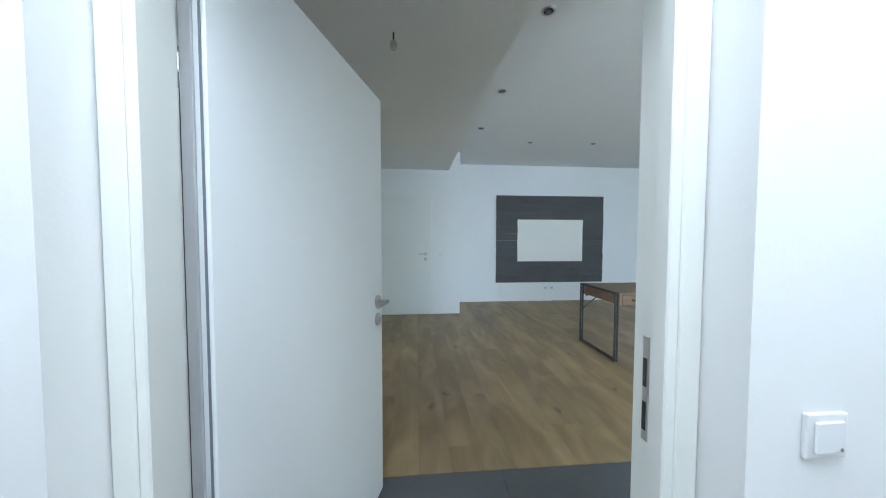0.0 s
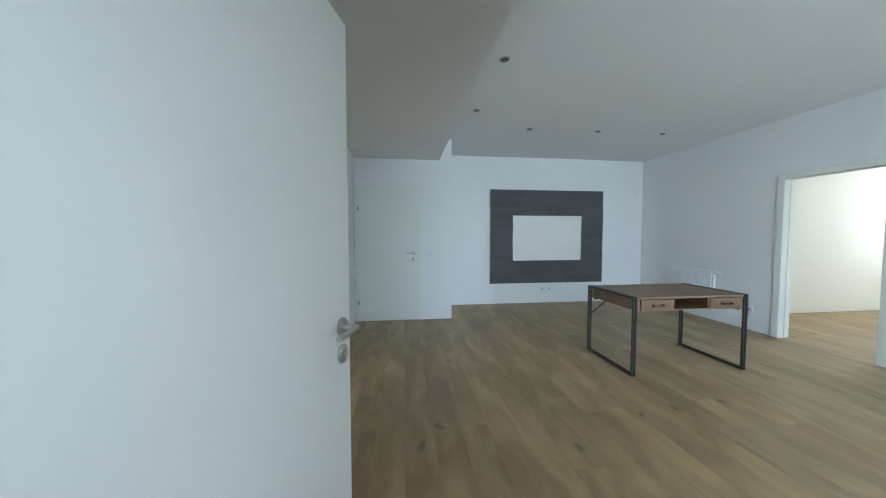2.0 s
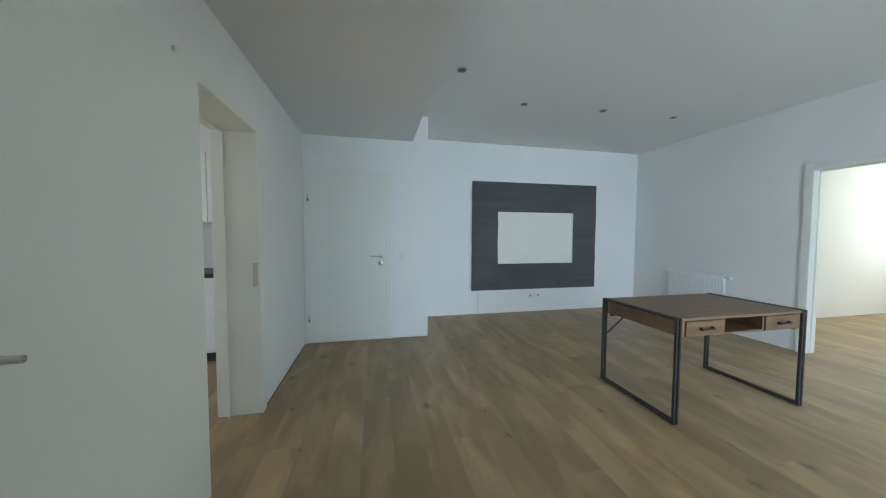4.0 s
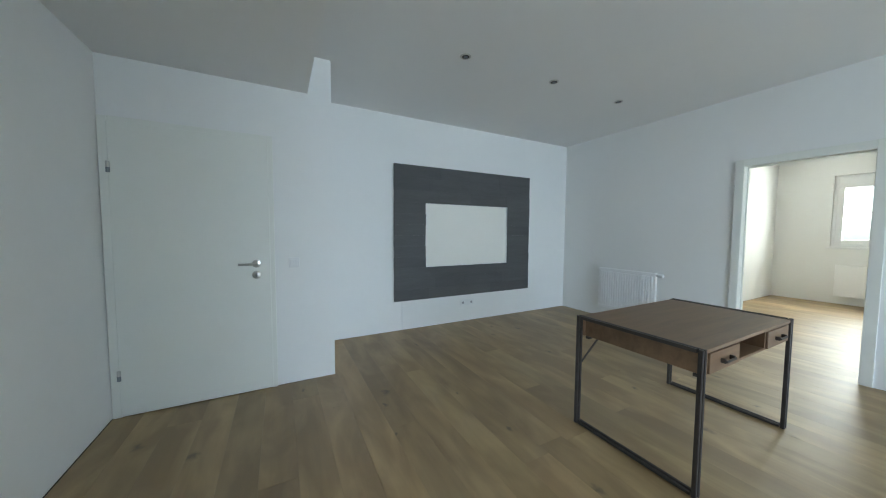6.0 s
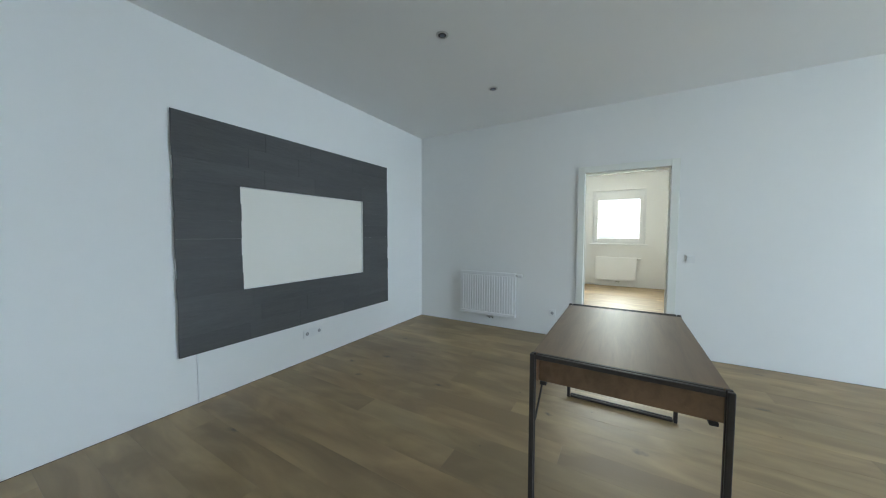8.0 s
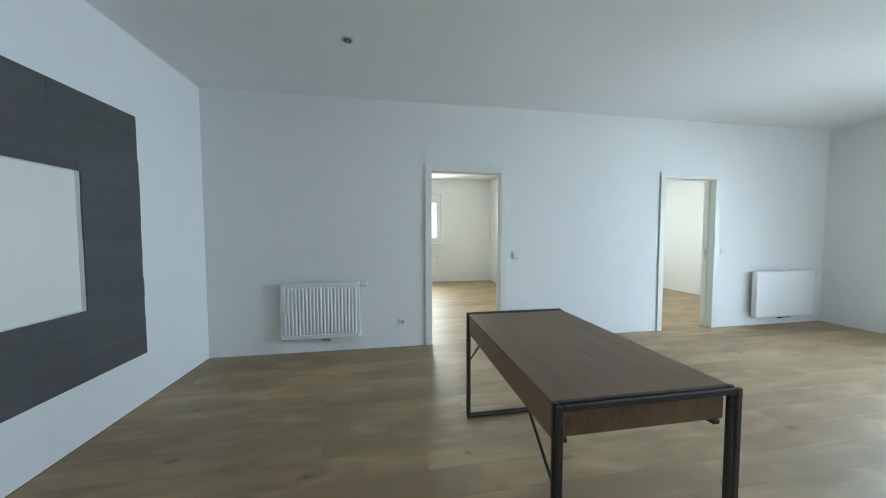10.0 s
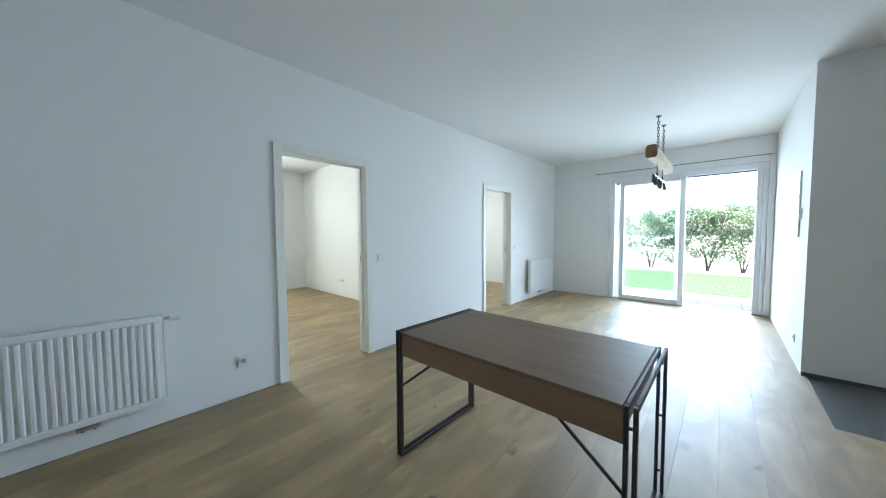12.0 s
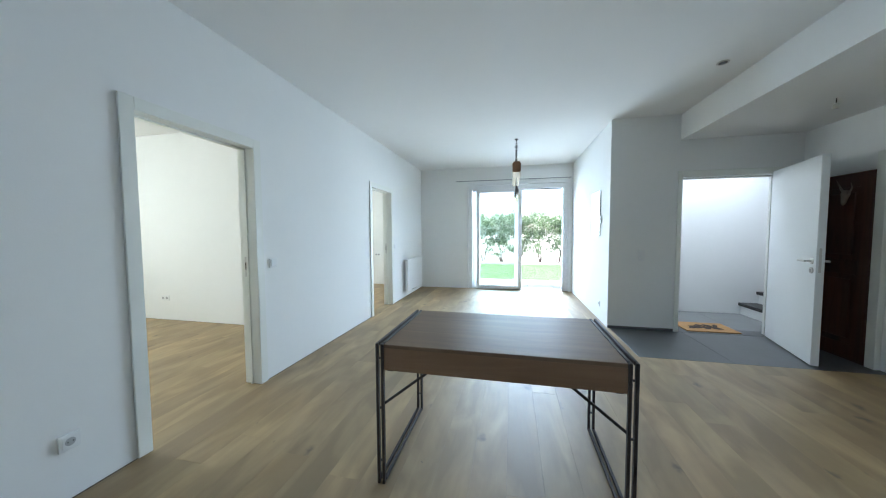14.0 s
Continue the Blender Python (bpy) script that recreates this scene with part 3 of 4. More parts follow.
def radiator(name, place, length, z0, z1, ribs, label, rot=0, off=0.0):
    """Panel radiator; built along its own -y, its face at -x, held off the wall by brackets."""
    place = (place[0] - off, place[1], place[2])
    t = thing(name, place, label, "radiator", turn=rot)
    fx = -0.038 if ribs else -0.046
    bm = box(B(), fx - 0.006, fx, -length, 0, z0, z1, 0.002)
    fp = part("front_panel", bm, ENAMEL, t)
    if ribs:
        for a, b in ((z0, z0 + 0.042), (z1 - 0.042, z1)):
            part("edge_strip", box(B(), -0.054, -0.0445, -length + 0.004, -0.004, a, b, 0.005, 2), ENAMEL, fp)
        step = (length - 0.05) / ribs
        for i in range(ribs):
            y = -0.025 - step * (i + 0.5)
            part("rib", box(B(), -0.057, -0.043, y - step * 0.33, y + step * 0.33, z0 + 0.045, z1 - 0.045, 0.007, 3), ENAMEL, fp)
    else:
        part("cover_plate", box(B(), -0.060, -0.0525, -length + 0.006, -0.006, z0 + 0.006, z1 - 0.006, 0.003, 2), ENAMEL, fp)
    part("back_panel", box(B(), -0.012, -0.006 + 0.004, -length + 0.02, -0.02, z0 + 0.02, z1 - 0.02, 0.002), ENAMEL, t)
    part("side_panel", box(B(), -0.046, -0.004, -length, -length + 0.004, z0, z1, 0.001), ENAMEL, t)
    part("side_panel", box(B(), -0.046, -0.004, -0.004, 0, z0, z1, 0.001), ENAMEL, t)
    g = B()
    k = int(length / 0.022)
    for i in range(k):
        y = -0.006 - (length - 0.012) * (i + 0.5) / k
        box(g, -0.044, -0.008, y - 0.004, y + 0.004, z1 - 0.006, z1 - 0.001)
    box(g, -0.046, -0.042, -length + 0.004, -0.004, z1 - 0.006, z1)
    box(g, -0.010, -0.006, -length + 0.004, -0.004, z1 - 0.006, z1)
    part("top_grille", g, ENAMEL, t)
    v = part("thermostat_valve", rod(B(), (-0.03, -length - 0.030, z1 - 0.03), (-0.03, -length - 0.085, z1 - 0.03), 0.023, 18), PLASTIC, t, "white thermostat head")
    part("valve_stem", rod(B(), (-0.03, -length + 0.001, z1 - 0.03), (-0.03, -length - 0.030, z1 - 0.03), 0.011, 12), STEEL, v)
    c = part("pipe_block", box(B(), -0.045, -0.012, -length * 0.62, -length * 0.5, z0 - 0.03, z0 - 0.008, 0.004), STEEL, t, "dark steel pipe connection")
    for q in (0.53, 0.59):
        part("pipe", rod(B(), (-0.028, -length * q, z0 - 0.02), (off, -length * q, z0 - 0.05), 0.008, 10), IRON, c)
    for q in (0.2, 0.8):
        part("wall_bracket", box(B(), -0.010, off, -length * q - 0.015, -length * q + 0.015, z0 + 0.08, z1 - 0.08, 0.001), STEEL, t)
    return t


radiator("radiator", (XE, 6.408, 0), 0.81, 0.165, 0.763, 21, "white ribbed panel radiator on the wall", off=0.012)
radiator("radiator", (XE, 0.36, 0), 1.0, 0.13, 0.763, 0, "white smooth panel radiator beside the doorway", off=0.045)
radiator("radiator", (9.82, 4.98, 0), 0.88, 0.15, 0.72, 0, "white smooth panel radiator under the window", off=0.045)


def plate(name, place, turn, label, kinds, vertical=False, group="", deep=0.009):
    """Wall plate with square inserts: s switch, o socket, b blank. Built on the xz plane, facing -y."""
    n = len(kinds)
    t = thing(name, place, label, "socket" if "o" in kinds else "light switch", group, turn=turn)
    u = 0.071
    w, h = (0.081, u * n + 0.01) if vertical else (u * n + 0.01, 0.081)
    part("cover", box(B(), -w / 2, w / 2, -deep, 0, -h / 2, h / 2, 0.003, 2), PLASTIC, t)
    e = deep - 0.009
    for i, c in enumerate(kinds):
        o = (i - (n - 1) / 2) * u
        cx, cz = (0, -o) if vertical else (o, 0)
        if c == "o":
            s = part("insert", box(B(), cx - 0.028, cx + 0.028, -0.0115 - e, -0.009 - e, cz - 0.028, cz + 0.028, 0.001), PLASTIC, t)
            # No real recess: the cup's shade is put into the disc's grey.
            part("socket_cup", rod(B(), (cx, -0.0125 - e, cz), (cx, -0.0112 - e, cz), 0.0195, 20), CUP, s, "flat grey disc for the shade in the socket cup")
            part("pin_hole", rod(B(), (cx - 0.0095, -0.0135 - e, cz), (cx - 0.0095, -0.0122 - e, cz), 0.003, 8), IRON, s)
            part("pin_hole", rod(B(), (cx + 0.0095, -0.0135 - e, cz), (cx + 0.0095, -0.0122 - e, cz), 0.003, 8), IRON, s)
        else:
            part("rocker", box(B(), cx - 0.028, cx + 0.028, -0.0145 - e, -0.009 - e, cz - 0.028, cz + 0.028, 0.002), PLASTIC, t)
    return t


plate("wall_socket", (XE, 5.134, 0.289), -90, "white surface-mounted wall socket near the radiator", "o", deep=0.012)
plate("light_switch", (XE, 3.78, 1.03), -90, "white surface-mounted light switch beside the doorway", "s", deep=0.012)
plate("light_switch", (XE, 0.80, 1.042), -90, "white light switch beside the second doorway", "s")
plate("light_switch", (XW, 4.905, 1.02), 90, "white light switch beside the kitchen doorway", "s")
plate("light_switch", (0.805, YNI, 1.03), 0, "white light switch beside the closed door", "s")
plate("wall_socket", (3.10, YN, 0.27), 0, "white triple socket plate below the slate panel", "obo")
plate("light_switch", (1.335, YP, 0.986), 180, "white light switch pair on the entrance wall", "ss", True)
plate("wall_socket", (XC, 1.25, 0.245), 90, "white wall socket near the pillar corner", "o")
plate("wall_socket", (8.1, 2.55, 0.33), 180, "white double socket on the bedroom wall", "oo")
plate("wall_socket", (6.3, -1.09, 0.75), 180, "white double socket on the study wall", "oo")
sw = plate("light_switch", (1.092, 1.458, 0.976), 0, "white stairwell light switch beside the entrance", "s")
part("bell_mark", rod(B(), (0.022, -0.0150, -0.022), (0.022, -0.0144, -0.022), 0.0035, 10), POT, sw)

# cable cover and mirror
t = tagged(new("cable_cover", mesh_of(box(B(), 2.094, 2.106, YN - 0.010, YN, 0.005, 0.39, 0.002), "cable_cover", PLASTIC)), "thin white cable channel below the slate panel", "cable cover")
t = thing("wall_mirror", (XC, 0, 0), "frameless tall wall mirror with thin steel edge", "mirror")
part("mirror_glass", box(B(), 0.012, 0.018, 0.80, 1.225, 1.245, 1.885, 0.001), MIRROR, t, "mirror glass")
part("backing", box(B(), 0.0, 0.012, 0.795, 1.23, 1.24, 1.89, 0.002), STEEL, t)
t = thing("room_thermostat", (XC, 1.285, 1.47), "small grey thermostat box beside the mirror", "thermostat")
part("housing", box(B(), 0, 0.024, -0.035, 0.035, -0.05, 0.05, 0.006, 2), PLASTIC, t)
part("display", box(B(), 0.024, 0.0255, -0.02, 0.02, 0.0, 0.03), POT, t)


def spot(x, y, z):
    t = thing("ceiling_spot", (x, y, z), "recessed ceiling spot with steel ring, switched off", "ceiling lamp", "recessed ceiling spots")
    part("ring", lathe(B(), [(0.046, 0.0), (0.046, -0.004), (0.040, -0.007), (0.031, -0.006), (0.031, 0.0)], 24), STEEL, t, smooth=True)
    part("reflector", lathe(B(), [(0.031, -0.0045), (0.024, -0.003), (0.012, -0.0032)], 20), IRON, t)
    part("lamp_face", lathe(B(), [(0.017, -0.0062), (0.017, -0.010), (0.012, -0.012)], 16), POT, t)
    return t


first = spot(1.222, 4.02, H)
for x, y in ((1.234, 5.07), (2.105, 5.61), (3.09, 5.575), (4.08, 5.56), (1.215, 2.935)):
    copy_thing(first, pose(x, y, H))
t = thing("soffit_lamp_holder", (0.255, 2.74, SOF), "bare lamp holder hanging from the lowered ceiling", "lamp holder")
part("cable", rod(B(), (0, 0, 0), (0, 0, -0.05), 0.004, 8), IRON, t)
part("holder", lathe(B(), [(0.010, -0.045), (0.019, -0.055), (0.019, -0.085), (0.016, -0.09)], 14), STEEL, t)

# ---------------------------------------------------------------- slate wall panel
t = thing("slate_wall_panel", (0, 0, 0), "dark slate strip panel framing a white recess", "wall panel")
part("backing_frame", box(box(box(box(B(), 1.99, 2.425, YN - 0.030, YN, 0.395, 2.145), 3.797, 4.228, YN - 0.030, YN, 0.395, 2.145), 2.425, 3.797, YN - 0.030, YN, 0.395, 0.822), 2.425, 3.797, YN - 0.030, YN, 1.668, 2.145), PLASTER, t, "white board edge")
part("recess_board", box(B(), 2.4255, 3.7965, YN - 0.008, YN - 0.001, 0.8225, 1.6675), WARM_BOARD, t, "warm white board in the recess")
rs = random.Random(4)
rows_z = []
z = 0.390
for hgt in (0.1433, 0.1433, 0.1434, 0.1417, 0.1416, 0.1417, 0.1416, 0.1417, 0.1417, 0.16, 0.16, 0.16):
    rows_z.append((z, z + hgt))
    z += hgt
for a, b in rows_z:
    mid = (a + b) / 2
    spans = [(1.982, 4.236)] if mid < 0.80 or mid > 1.69 else [(1.982, 2.42), (3.80, 4.236)]
    a2, b2 = a, b
    for s0, s1 in spans:
        x = s0
        while x < s1 - 0.01:
            step = rs.uniform(0.42, 0.72)
            e = s1 if s1 - x - step < 0.25 else x + step
            j0 = rs.uniform(-0.004, 0.003) if x == s0 else 0
            j1 = rs.uniform(-0.003, 0.005) if e == s1 else -0.0015
            f = YN - 0.040 - rs.uniform(0.0, 0.0012)
            part("slate_strip", box(B(), x + j0, e + j1, f, YN - 0.030, a2 + 0.0002, b2 - 0.0002, 0.0008), SLATE, t)
            x = e

# ---------------------------------------------------------------- desk
X0, X1, Y0, Y1, TZ = 2.458, 3.662, 4.030, 4.735, 0.737
t = thing("desk", ((X0 + X1) / 2, (Y0 + Y1) / 2, 0), "brown wooden desk with twin iron side frames and two drawers", "desk")
hx, hy = (X1 - X0) / 2, (Y1 - Y0) / 2
part("tabletop", box(B(), -hx + 0.044, hx - 0.044, -hy + 0.004, hy - 0.004, 0.715, TZ - 0.002, 0.003, 2), WALNUT, t, "brown stained wooden top")
zb = 0.600
part("back_panel", box(B(), -hx + 0.042, hx - 0.042, hy - 0.030, hy - 0.008, zb, 0.715, 0.002), APRON, t)
for s in (-1, 1):
    a, b = sorted((s * (hx - 0.055), s * (hx - 0.075)))
    part("side_panel", box(B(), a, b, -hy + 0.010, hy - 0.030, zb, 0.715, 0.002), ACACIA, t)
part("bottom_board", box(B(), -hx + 0.075, hx - 0.075, -hy + 0.012, hy - 0.030, zb + 0.002, zb + 0.014), ACACIA, t)
dw = (2 * hx - 0.15) / 3
for s in (-1, 1):
    a, b = sorted((s * dw / 2, s * (dw / 2 + 0.014)))
    part("divider", box(B(), a, b, -hy + 0.012, hy - 0.030, zb + 0.014, 0.715), ACACIA, t)
    a, b = sorted((s * (dw / 2 + 0.018), s * (hx - 0.079)))
    d = part("drawer", box(B(), a, b, -hy + 0.002, -hy + 0.022, zb + 0.006, 0.709, 0.002), ACACIA, t, "light wooden drawer front")
    part("drawer_box", box(B(), a + 0.01, b - 0.01, -hy + 0.022, hy - 0.06, zb + 0.018, 0.69), ACACIA, d)
    m = (a + b) / 2
    hb = box(B(), m - 0.055, m + 0.055, -hy - 0.026, -hy - 0.018, 0.650, 0.662, 0.002)
    for q in (m - 0.05, m + 0.05):
        box(hb, q - 0.006, q + 0.006, -hy - 0.020, -hy + 0.003, 0.646, 0.668, 0.002)
    part("drawer_handle", hb, IRON, d, "dark iron pull")
for s in (-1, 1):
    for k, o in enumerate((0.0, 0.027)):
        a, b = sorted((s * (hx - o), s * (hx - o - 0.014)))
        top = TZ + (0.002 if k == 0 else 0.0)
        part("leg", box(B(), a, b, -hy, -hy + 0.021, 0.0, top, 0.002), IRON, t)
        part("leg", box(B(), a, b, hy - 0.021, hy, 0.0, top, 0.002), IRON, t)
        part("foot_rail", box(B(), a, b, -hy + 0.026, hy - 0.026, 0.003, 0.021, 0.002), IRON, t)
        part("top_rail", box(B(), a, b, -hy + 0.026, hy - 0.026, top - 0.020, top, 0.002), IRON, t)
    for y in (-hy + 0.013, hy - 0.013):
        for z in (0.12, 0.40, 0.66):
            a, b = sorted((s * (hx - 0.016), s * (hx - 0.032)))
            part("spacer", rod(B(), (a, y, z), (b, y, z), 0.006, 8), IRON, t)
    part("brace", bar(B(), (s * (hx - 0.034), hy - 0.020, 0.418), (s * (hx - 0.268), hy - 0.020, zb + 0.004), 0.007, 0.013), IRON, t, "diagonal iron brace")
    for y in (-hy + 0.045, hy - 0.05):
        part("fixing_plate", box(B(), *sorted((s * (hx - 0.048), s * (hx - 0.080))), y - 0.014, y + 0.014, zb - 0.016, zb, 0.002), IRON, t)

# ---------------------------------------------------------------- beam lamp
BX = 2.93
t = thing("beam_lamp", (BX, 0.78, H), "rustic timber beam pendant lamp on iron chains", "pendant lamp")
bm = B()
prof = [(-0.040, -0.076), (0.040, -0.076), (0.058, -0.055), (0.058, 0.048), (0.038, 0.074), (-0.038, 0.074), (-0.058, 0.048), (-0.058, -0.055)]
n = 22
rb = random.Random(9)
rings = []
for i in range(n + 1):
    y = -0.68 + 1.42 * i / n
    rings.append([bm.verts.new((u * (1 + rb.uniform(-0.05, 0.05)), y, -0.515 + v * (1 + rb.uniform(-0.05, 0.05)))) for u, v in prof])
for a, b in zip(rings, rings[1:]):
    for i in range(8):
        bm.faces.new((a[i], a[(i + 1) % 8], b[(i + 1) % 8], b[i]))
beam = part("timber_beam", bm, BEAM_BARK, t, "pale weathered timber with bark marks")
for y in (-0.6815, 0.7415):
    e = B()
    o = 0.0025 if y > 0 else -0.0025
    f0 = [e.verts.new((u, y, -0.515 + v)) for u, v in prof]
    f1 = [e.verts.new((u * 0.98, y + o, -0.515 + v * 0.98)) for u, v in prof]
    e.faces.new(f0)
    e.faces.new(f1)
    for i in range(8):
        e.faces.new((f0[i], f0[(i + 1) % 8], f1[(i + 1) % 8], f1[i]))
    part("sawn_end", e, BEAM_END, beam, "brown sawn end grain")
for y in (0.30, -0.15):
    part("ceiling_hook", lathe(B(), [(0.03, 0.0), (0.028, -0.008), (0.010, -0.014), (0.006, -0.03)], 14, Matrix.Translation((0, y, 0))), IRON, t)
    c = B()
    k = 0
    z = -0.045
    while z > -0.43:
        m = Matrix.Translation((0, y, z)) @ Matrix.Rotation(math.pi / 2 * (k % 2), 4, "Z") @ Matrix.Rotation(math.pi / 2, 4, "Y") @ Matrix.Rotation(0, 4, "X")
        ring(c, m, 0.0105, 0.0044, 12, 6, 2.2)
        z -= 0.038
        k += 1
    part("chain", c, IRON, t, "dark iron link chain")
    part("lower_chain", rod(rod(B(), (0, y, -0.60), (0, y, -0.70), 0.006, 8), (0, y, -0.70), (0, y, -0.745), 0.011, 10), IRON, t)
part("lamp_bar", bar(B(), (0, 0.60, -0.755), (0, -0.32, -0.755), 0.016, 0.016), STEEL, t, "pale metal bar")
for i in range(5):
    y = 0.58 - 0.215 * i
    tilt = Matrix.Translation((0, y, -0.765)) @ Matrix.Rotation(rb.uniform(-0.22, 0.22), 4, "X") @ Matrix.Rotation(rb.uniform(-0.18, 0.18), 4, "Y") @ Matrix.Translation((0, 0, 0.765))
    h = part("bulb_socket", lathe(B(), [(0.010, -0.760), (0.016, -0.775), (0.018, -0.82), (0.024, -0.828), (0.024, -0.858), (0.015, -0.868)], 14, tilt), IRON, t, "black bulb socket", True)
    part("bulb", lathe(B(), [(0.012, -0.867), (0.016, -0.885), (0.027, -0.915), (0.030, -0.94), (0.022, -0.965), (0.004, -0.976)], 16, tilt), BULB, h, "clear glass bulb", True)

# ---------------------------------------------------------------- entrance corner
t = thing("antique_door", (XW, 1.765, 0), "dark red-brown antique panelled wooden door against the wall", "door")
part("board", box(B(), 0.004, 0.040, 0.0, 0.70, 0.004, 1.86, 0.004), ANTIQUE, t)
for a, b in ((0.0, 0.11), (0.59, 0.70)):
    part("stile", box(B(), 0.040, 0.054, a, b, 0.004, 1.86, 0.003), ANTIQUE, t)
for a, b in ((0.004, 0.16), (0.86, 1.0), (1.72, 1.86)):
    part("rail", box(B(), 0.040, 0.053, 0.11, 0.59, a, b, 0.003), ANTIQUE, t)
for a, b in ((0.21, 0.81), (1.05, 1.67)):
    part("raised_panel", box(B(), 0.040, 0.050, 0.16, 0.54, a, b, 0.009), ANTIQUE, t)
bm = B()
lathe(bm, [(0.008, -0.13), (0.030, -0.10), (0.042, -0.03), (0.058, 0.03), (0.045, 0.075), (0.015, 0.09)], 14, Matrix.Diagonal((0.75, 1, 1, 1)))
for s in (-1, 1):
    pts = [Vector((0, s * 0.045, 0.05)), Vector((0.01, s * 0.09, 0.09)), Vector((0.02, s * 0.125, 0.14)), Vector((0.05, s * 0.14, 0.21))]
    for i, (a, b) in enumerate(zip(pts, pts[1:])):
        rod(bm, a, b, 0.018 - 0.005 * i, 8, 0.013 - 0.005 * i)
sk = new("skull_ornament", mesh_of(bm, "skull_ornament", BONE, True))
sk.scale = (0.7, 0.7, 0.7)
sk.location = (XW + 0.098, 2.262, 1.635)
sk.rotation_euler = (radians(-14), 0, radians(-12))
tagged(sk, "small pale animal skull ornament on the antique door", "wall ornament")
tagged(new("corner_post_trim", mesh_of(box(B(), XW + 0.003, XW + 0.05, 2.470, 2.555, 0, 2.02, 0.003), "corner_post_trim", CREAM)), "cream upright trim beside the antique door", "trim", kind="structure")

t = thing("door_mat", (0.465, 1.41, 0), "coir door mat with dark printed pattern", "door mat")
part("mat", box(B(), -0.30, 0.30, -0.21, 0.21, 0.0, 0.016, 0.004), COIR, t)
rm = random.Random(2)
for i in range(14):
    u, v = rm.uniform(-0.17, 0.17), rm.uniform(-0.07, 0.07)
    w, h = rm.uniform(0.045, 0.085), rm.uniform(0.02, 0.045)
    bm = lathe(B(), [(1.0, 0.0), (0.97, 0.0016)], 10, Matrix.Translation((u, v, 0.0162 + 0.0001 * i)) @ Matrix.Rotation(rm.uniform(0, 3), 4, "Z") @ Matrix.Diagonal((w, h, 1, 1)))
    part("print", bm, COIR_PRINT, t, "dark printed motif")

t = thing("staircase", (-0.47, 0, 0), "stair flight with dark treads and white risers", "stairs", kind="structure")
for i in range(7):
    part("riser", box(B(), -0.23 * (i + 1) + 0.0, -0.23 * i - 0.03, 0.49, 1.10, 0.0 if i == 0 else 0.18 * i - 0.06, 0.18 * i + 0.135, 0.002), PLASTER, t)
    part("tread", box(B(), -0.23 * (i + 1) - 0.02, -0.23 * i, 0.485, 1.12, 0.18 * i + 0.135, 0.18 * i + 0.18, 0.003), DARK_TOP, t)

# ---------------------------------------------------------------- kitchen


def cabinet(x, w, label):
    t = thing("base_cabinet", (x, 5.82, 0), label, "kitchen cabinet", "kitchen base cabinets")
    part("body", box(B(), 0.002, w - 0.002, 0.02, 0.58, 0.10, 0.86), PLASTIC, t)
    part("plinth", box(B(), 0.002, w - 0.002, 0.06, 0.10, 0.0, 0.10), DARK_TOP, t)
    for a, b in ((0.105, 0.455), (0.460, 0.70), (0.705, 0.855)):
        part("drawer", box(B(), 0.003, w - 0.003, 0.0, 0.02, a, b, 0.002), LACQUER, t)
    return t


c0 = cabinet(-1.25, 0.60, "white kitchen base cabinet with three drawers")
for i in range(1, 4):
    copy_thing(c0, pose(-1.25 - 0.6 * i, 5.82, 0))
tagged(new("worktop", mesh_of(box(B(), -3.07, -0.63, 5.80, 6.415, 0.86, 0.90, 0.003), "worktop", DARK_TOP)), "dark continuous kitchen worktop", "worktop")
c1 = thing("wall_cabinet", (-1.25, 6.07, 0), "white kitchen wall cabinet above the worktop", "kitchen cabinet", "kitchen wall cabinets")
part("body", box(B(), 0.002, 0.598, 0.02, 0.345, 1.42, 2.15), PLASTIC, c1)
part("door", box(B(), 0.003, 0.597, 0.0, 0.02, 1.42, 2.15, 0.002), LACQUER, c1)
for i in range(1, 4):
    copy_thing(c1, pose(-1.25 - 0.6 * i, 6.07, 0))

# ---------------------------------------------------------------- garden
bm = B()
box(bm, -120, 120, -160, 60, -0.45, -0.25)
setting("ground", bm, GRAVEL, "pale open ground around the house", "ground")
bm = B()
box(bm, -6.0, 14.0, -7.25, -2.77, -0.25, -0.07)
setting("lawn", bm, LAWN, "green garden lawn", "lawn")
bm = B()
box(bm, -6.0, 14.0, -7.45, -7.25, -0.25, 0.0, 0.01)
setting("kerb", bm, PAVING, "pale concrete edging along the hedge", "kerb")
rg = np.random.default_rng(3)
N = 60000
px = rg.uniform(0.0, 7.5, N)
py = rg.uniform(-7.25, -2.78, N)
an = rg.uniform(0, math.pi, N)
hh = rg.uniform(0.008, 0.020, N)
lx, ly = rg.normal(0, 0.012, N), rg.normal(0, 0.012, N)
w = 0.0025
v = np.empty((N, 3, 3))
v[:, 0] = np.stack((px - w * np.cos(an), py - w * np.sin(an), np.full(N, -0.07)), 1)
v[:, 1] = np.stack((px + w * np.cos(an), py + w * np.sin(an), np.full(N, -0.07)), 1)
v[:, 2] = np.stack((px + lx, py + ly, -0.07 + hh), 1)
me = bpy.data.meshes.new("grass")
me.from_pydata(v.reshape(-1, 3).tolist(), [], np.arange(3 * N).reshape(-1, 3).tolist())
me.materials.append(GRASS)
tagged(new("grass", me), "short green lawn grass", "grass", kind="stuff")


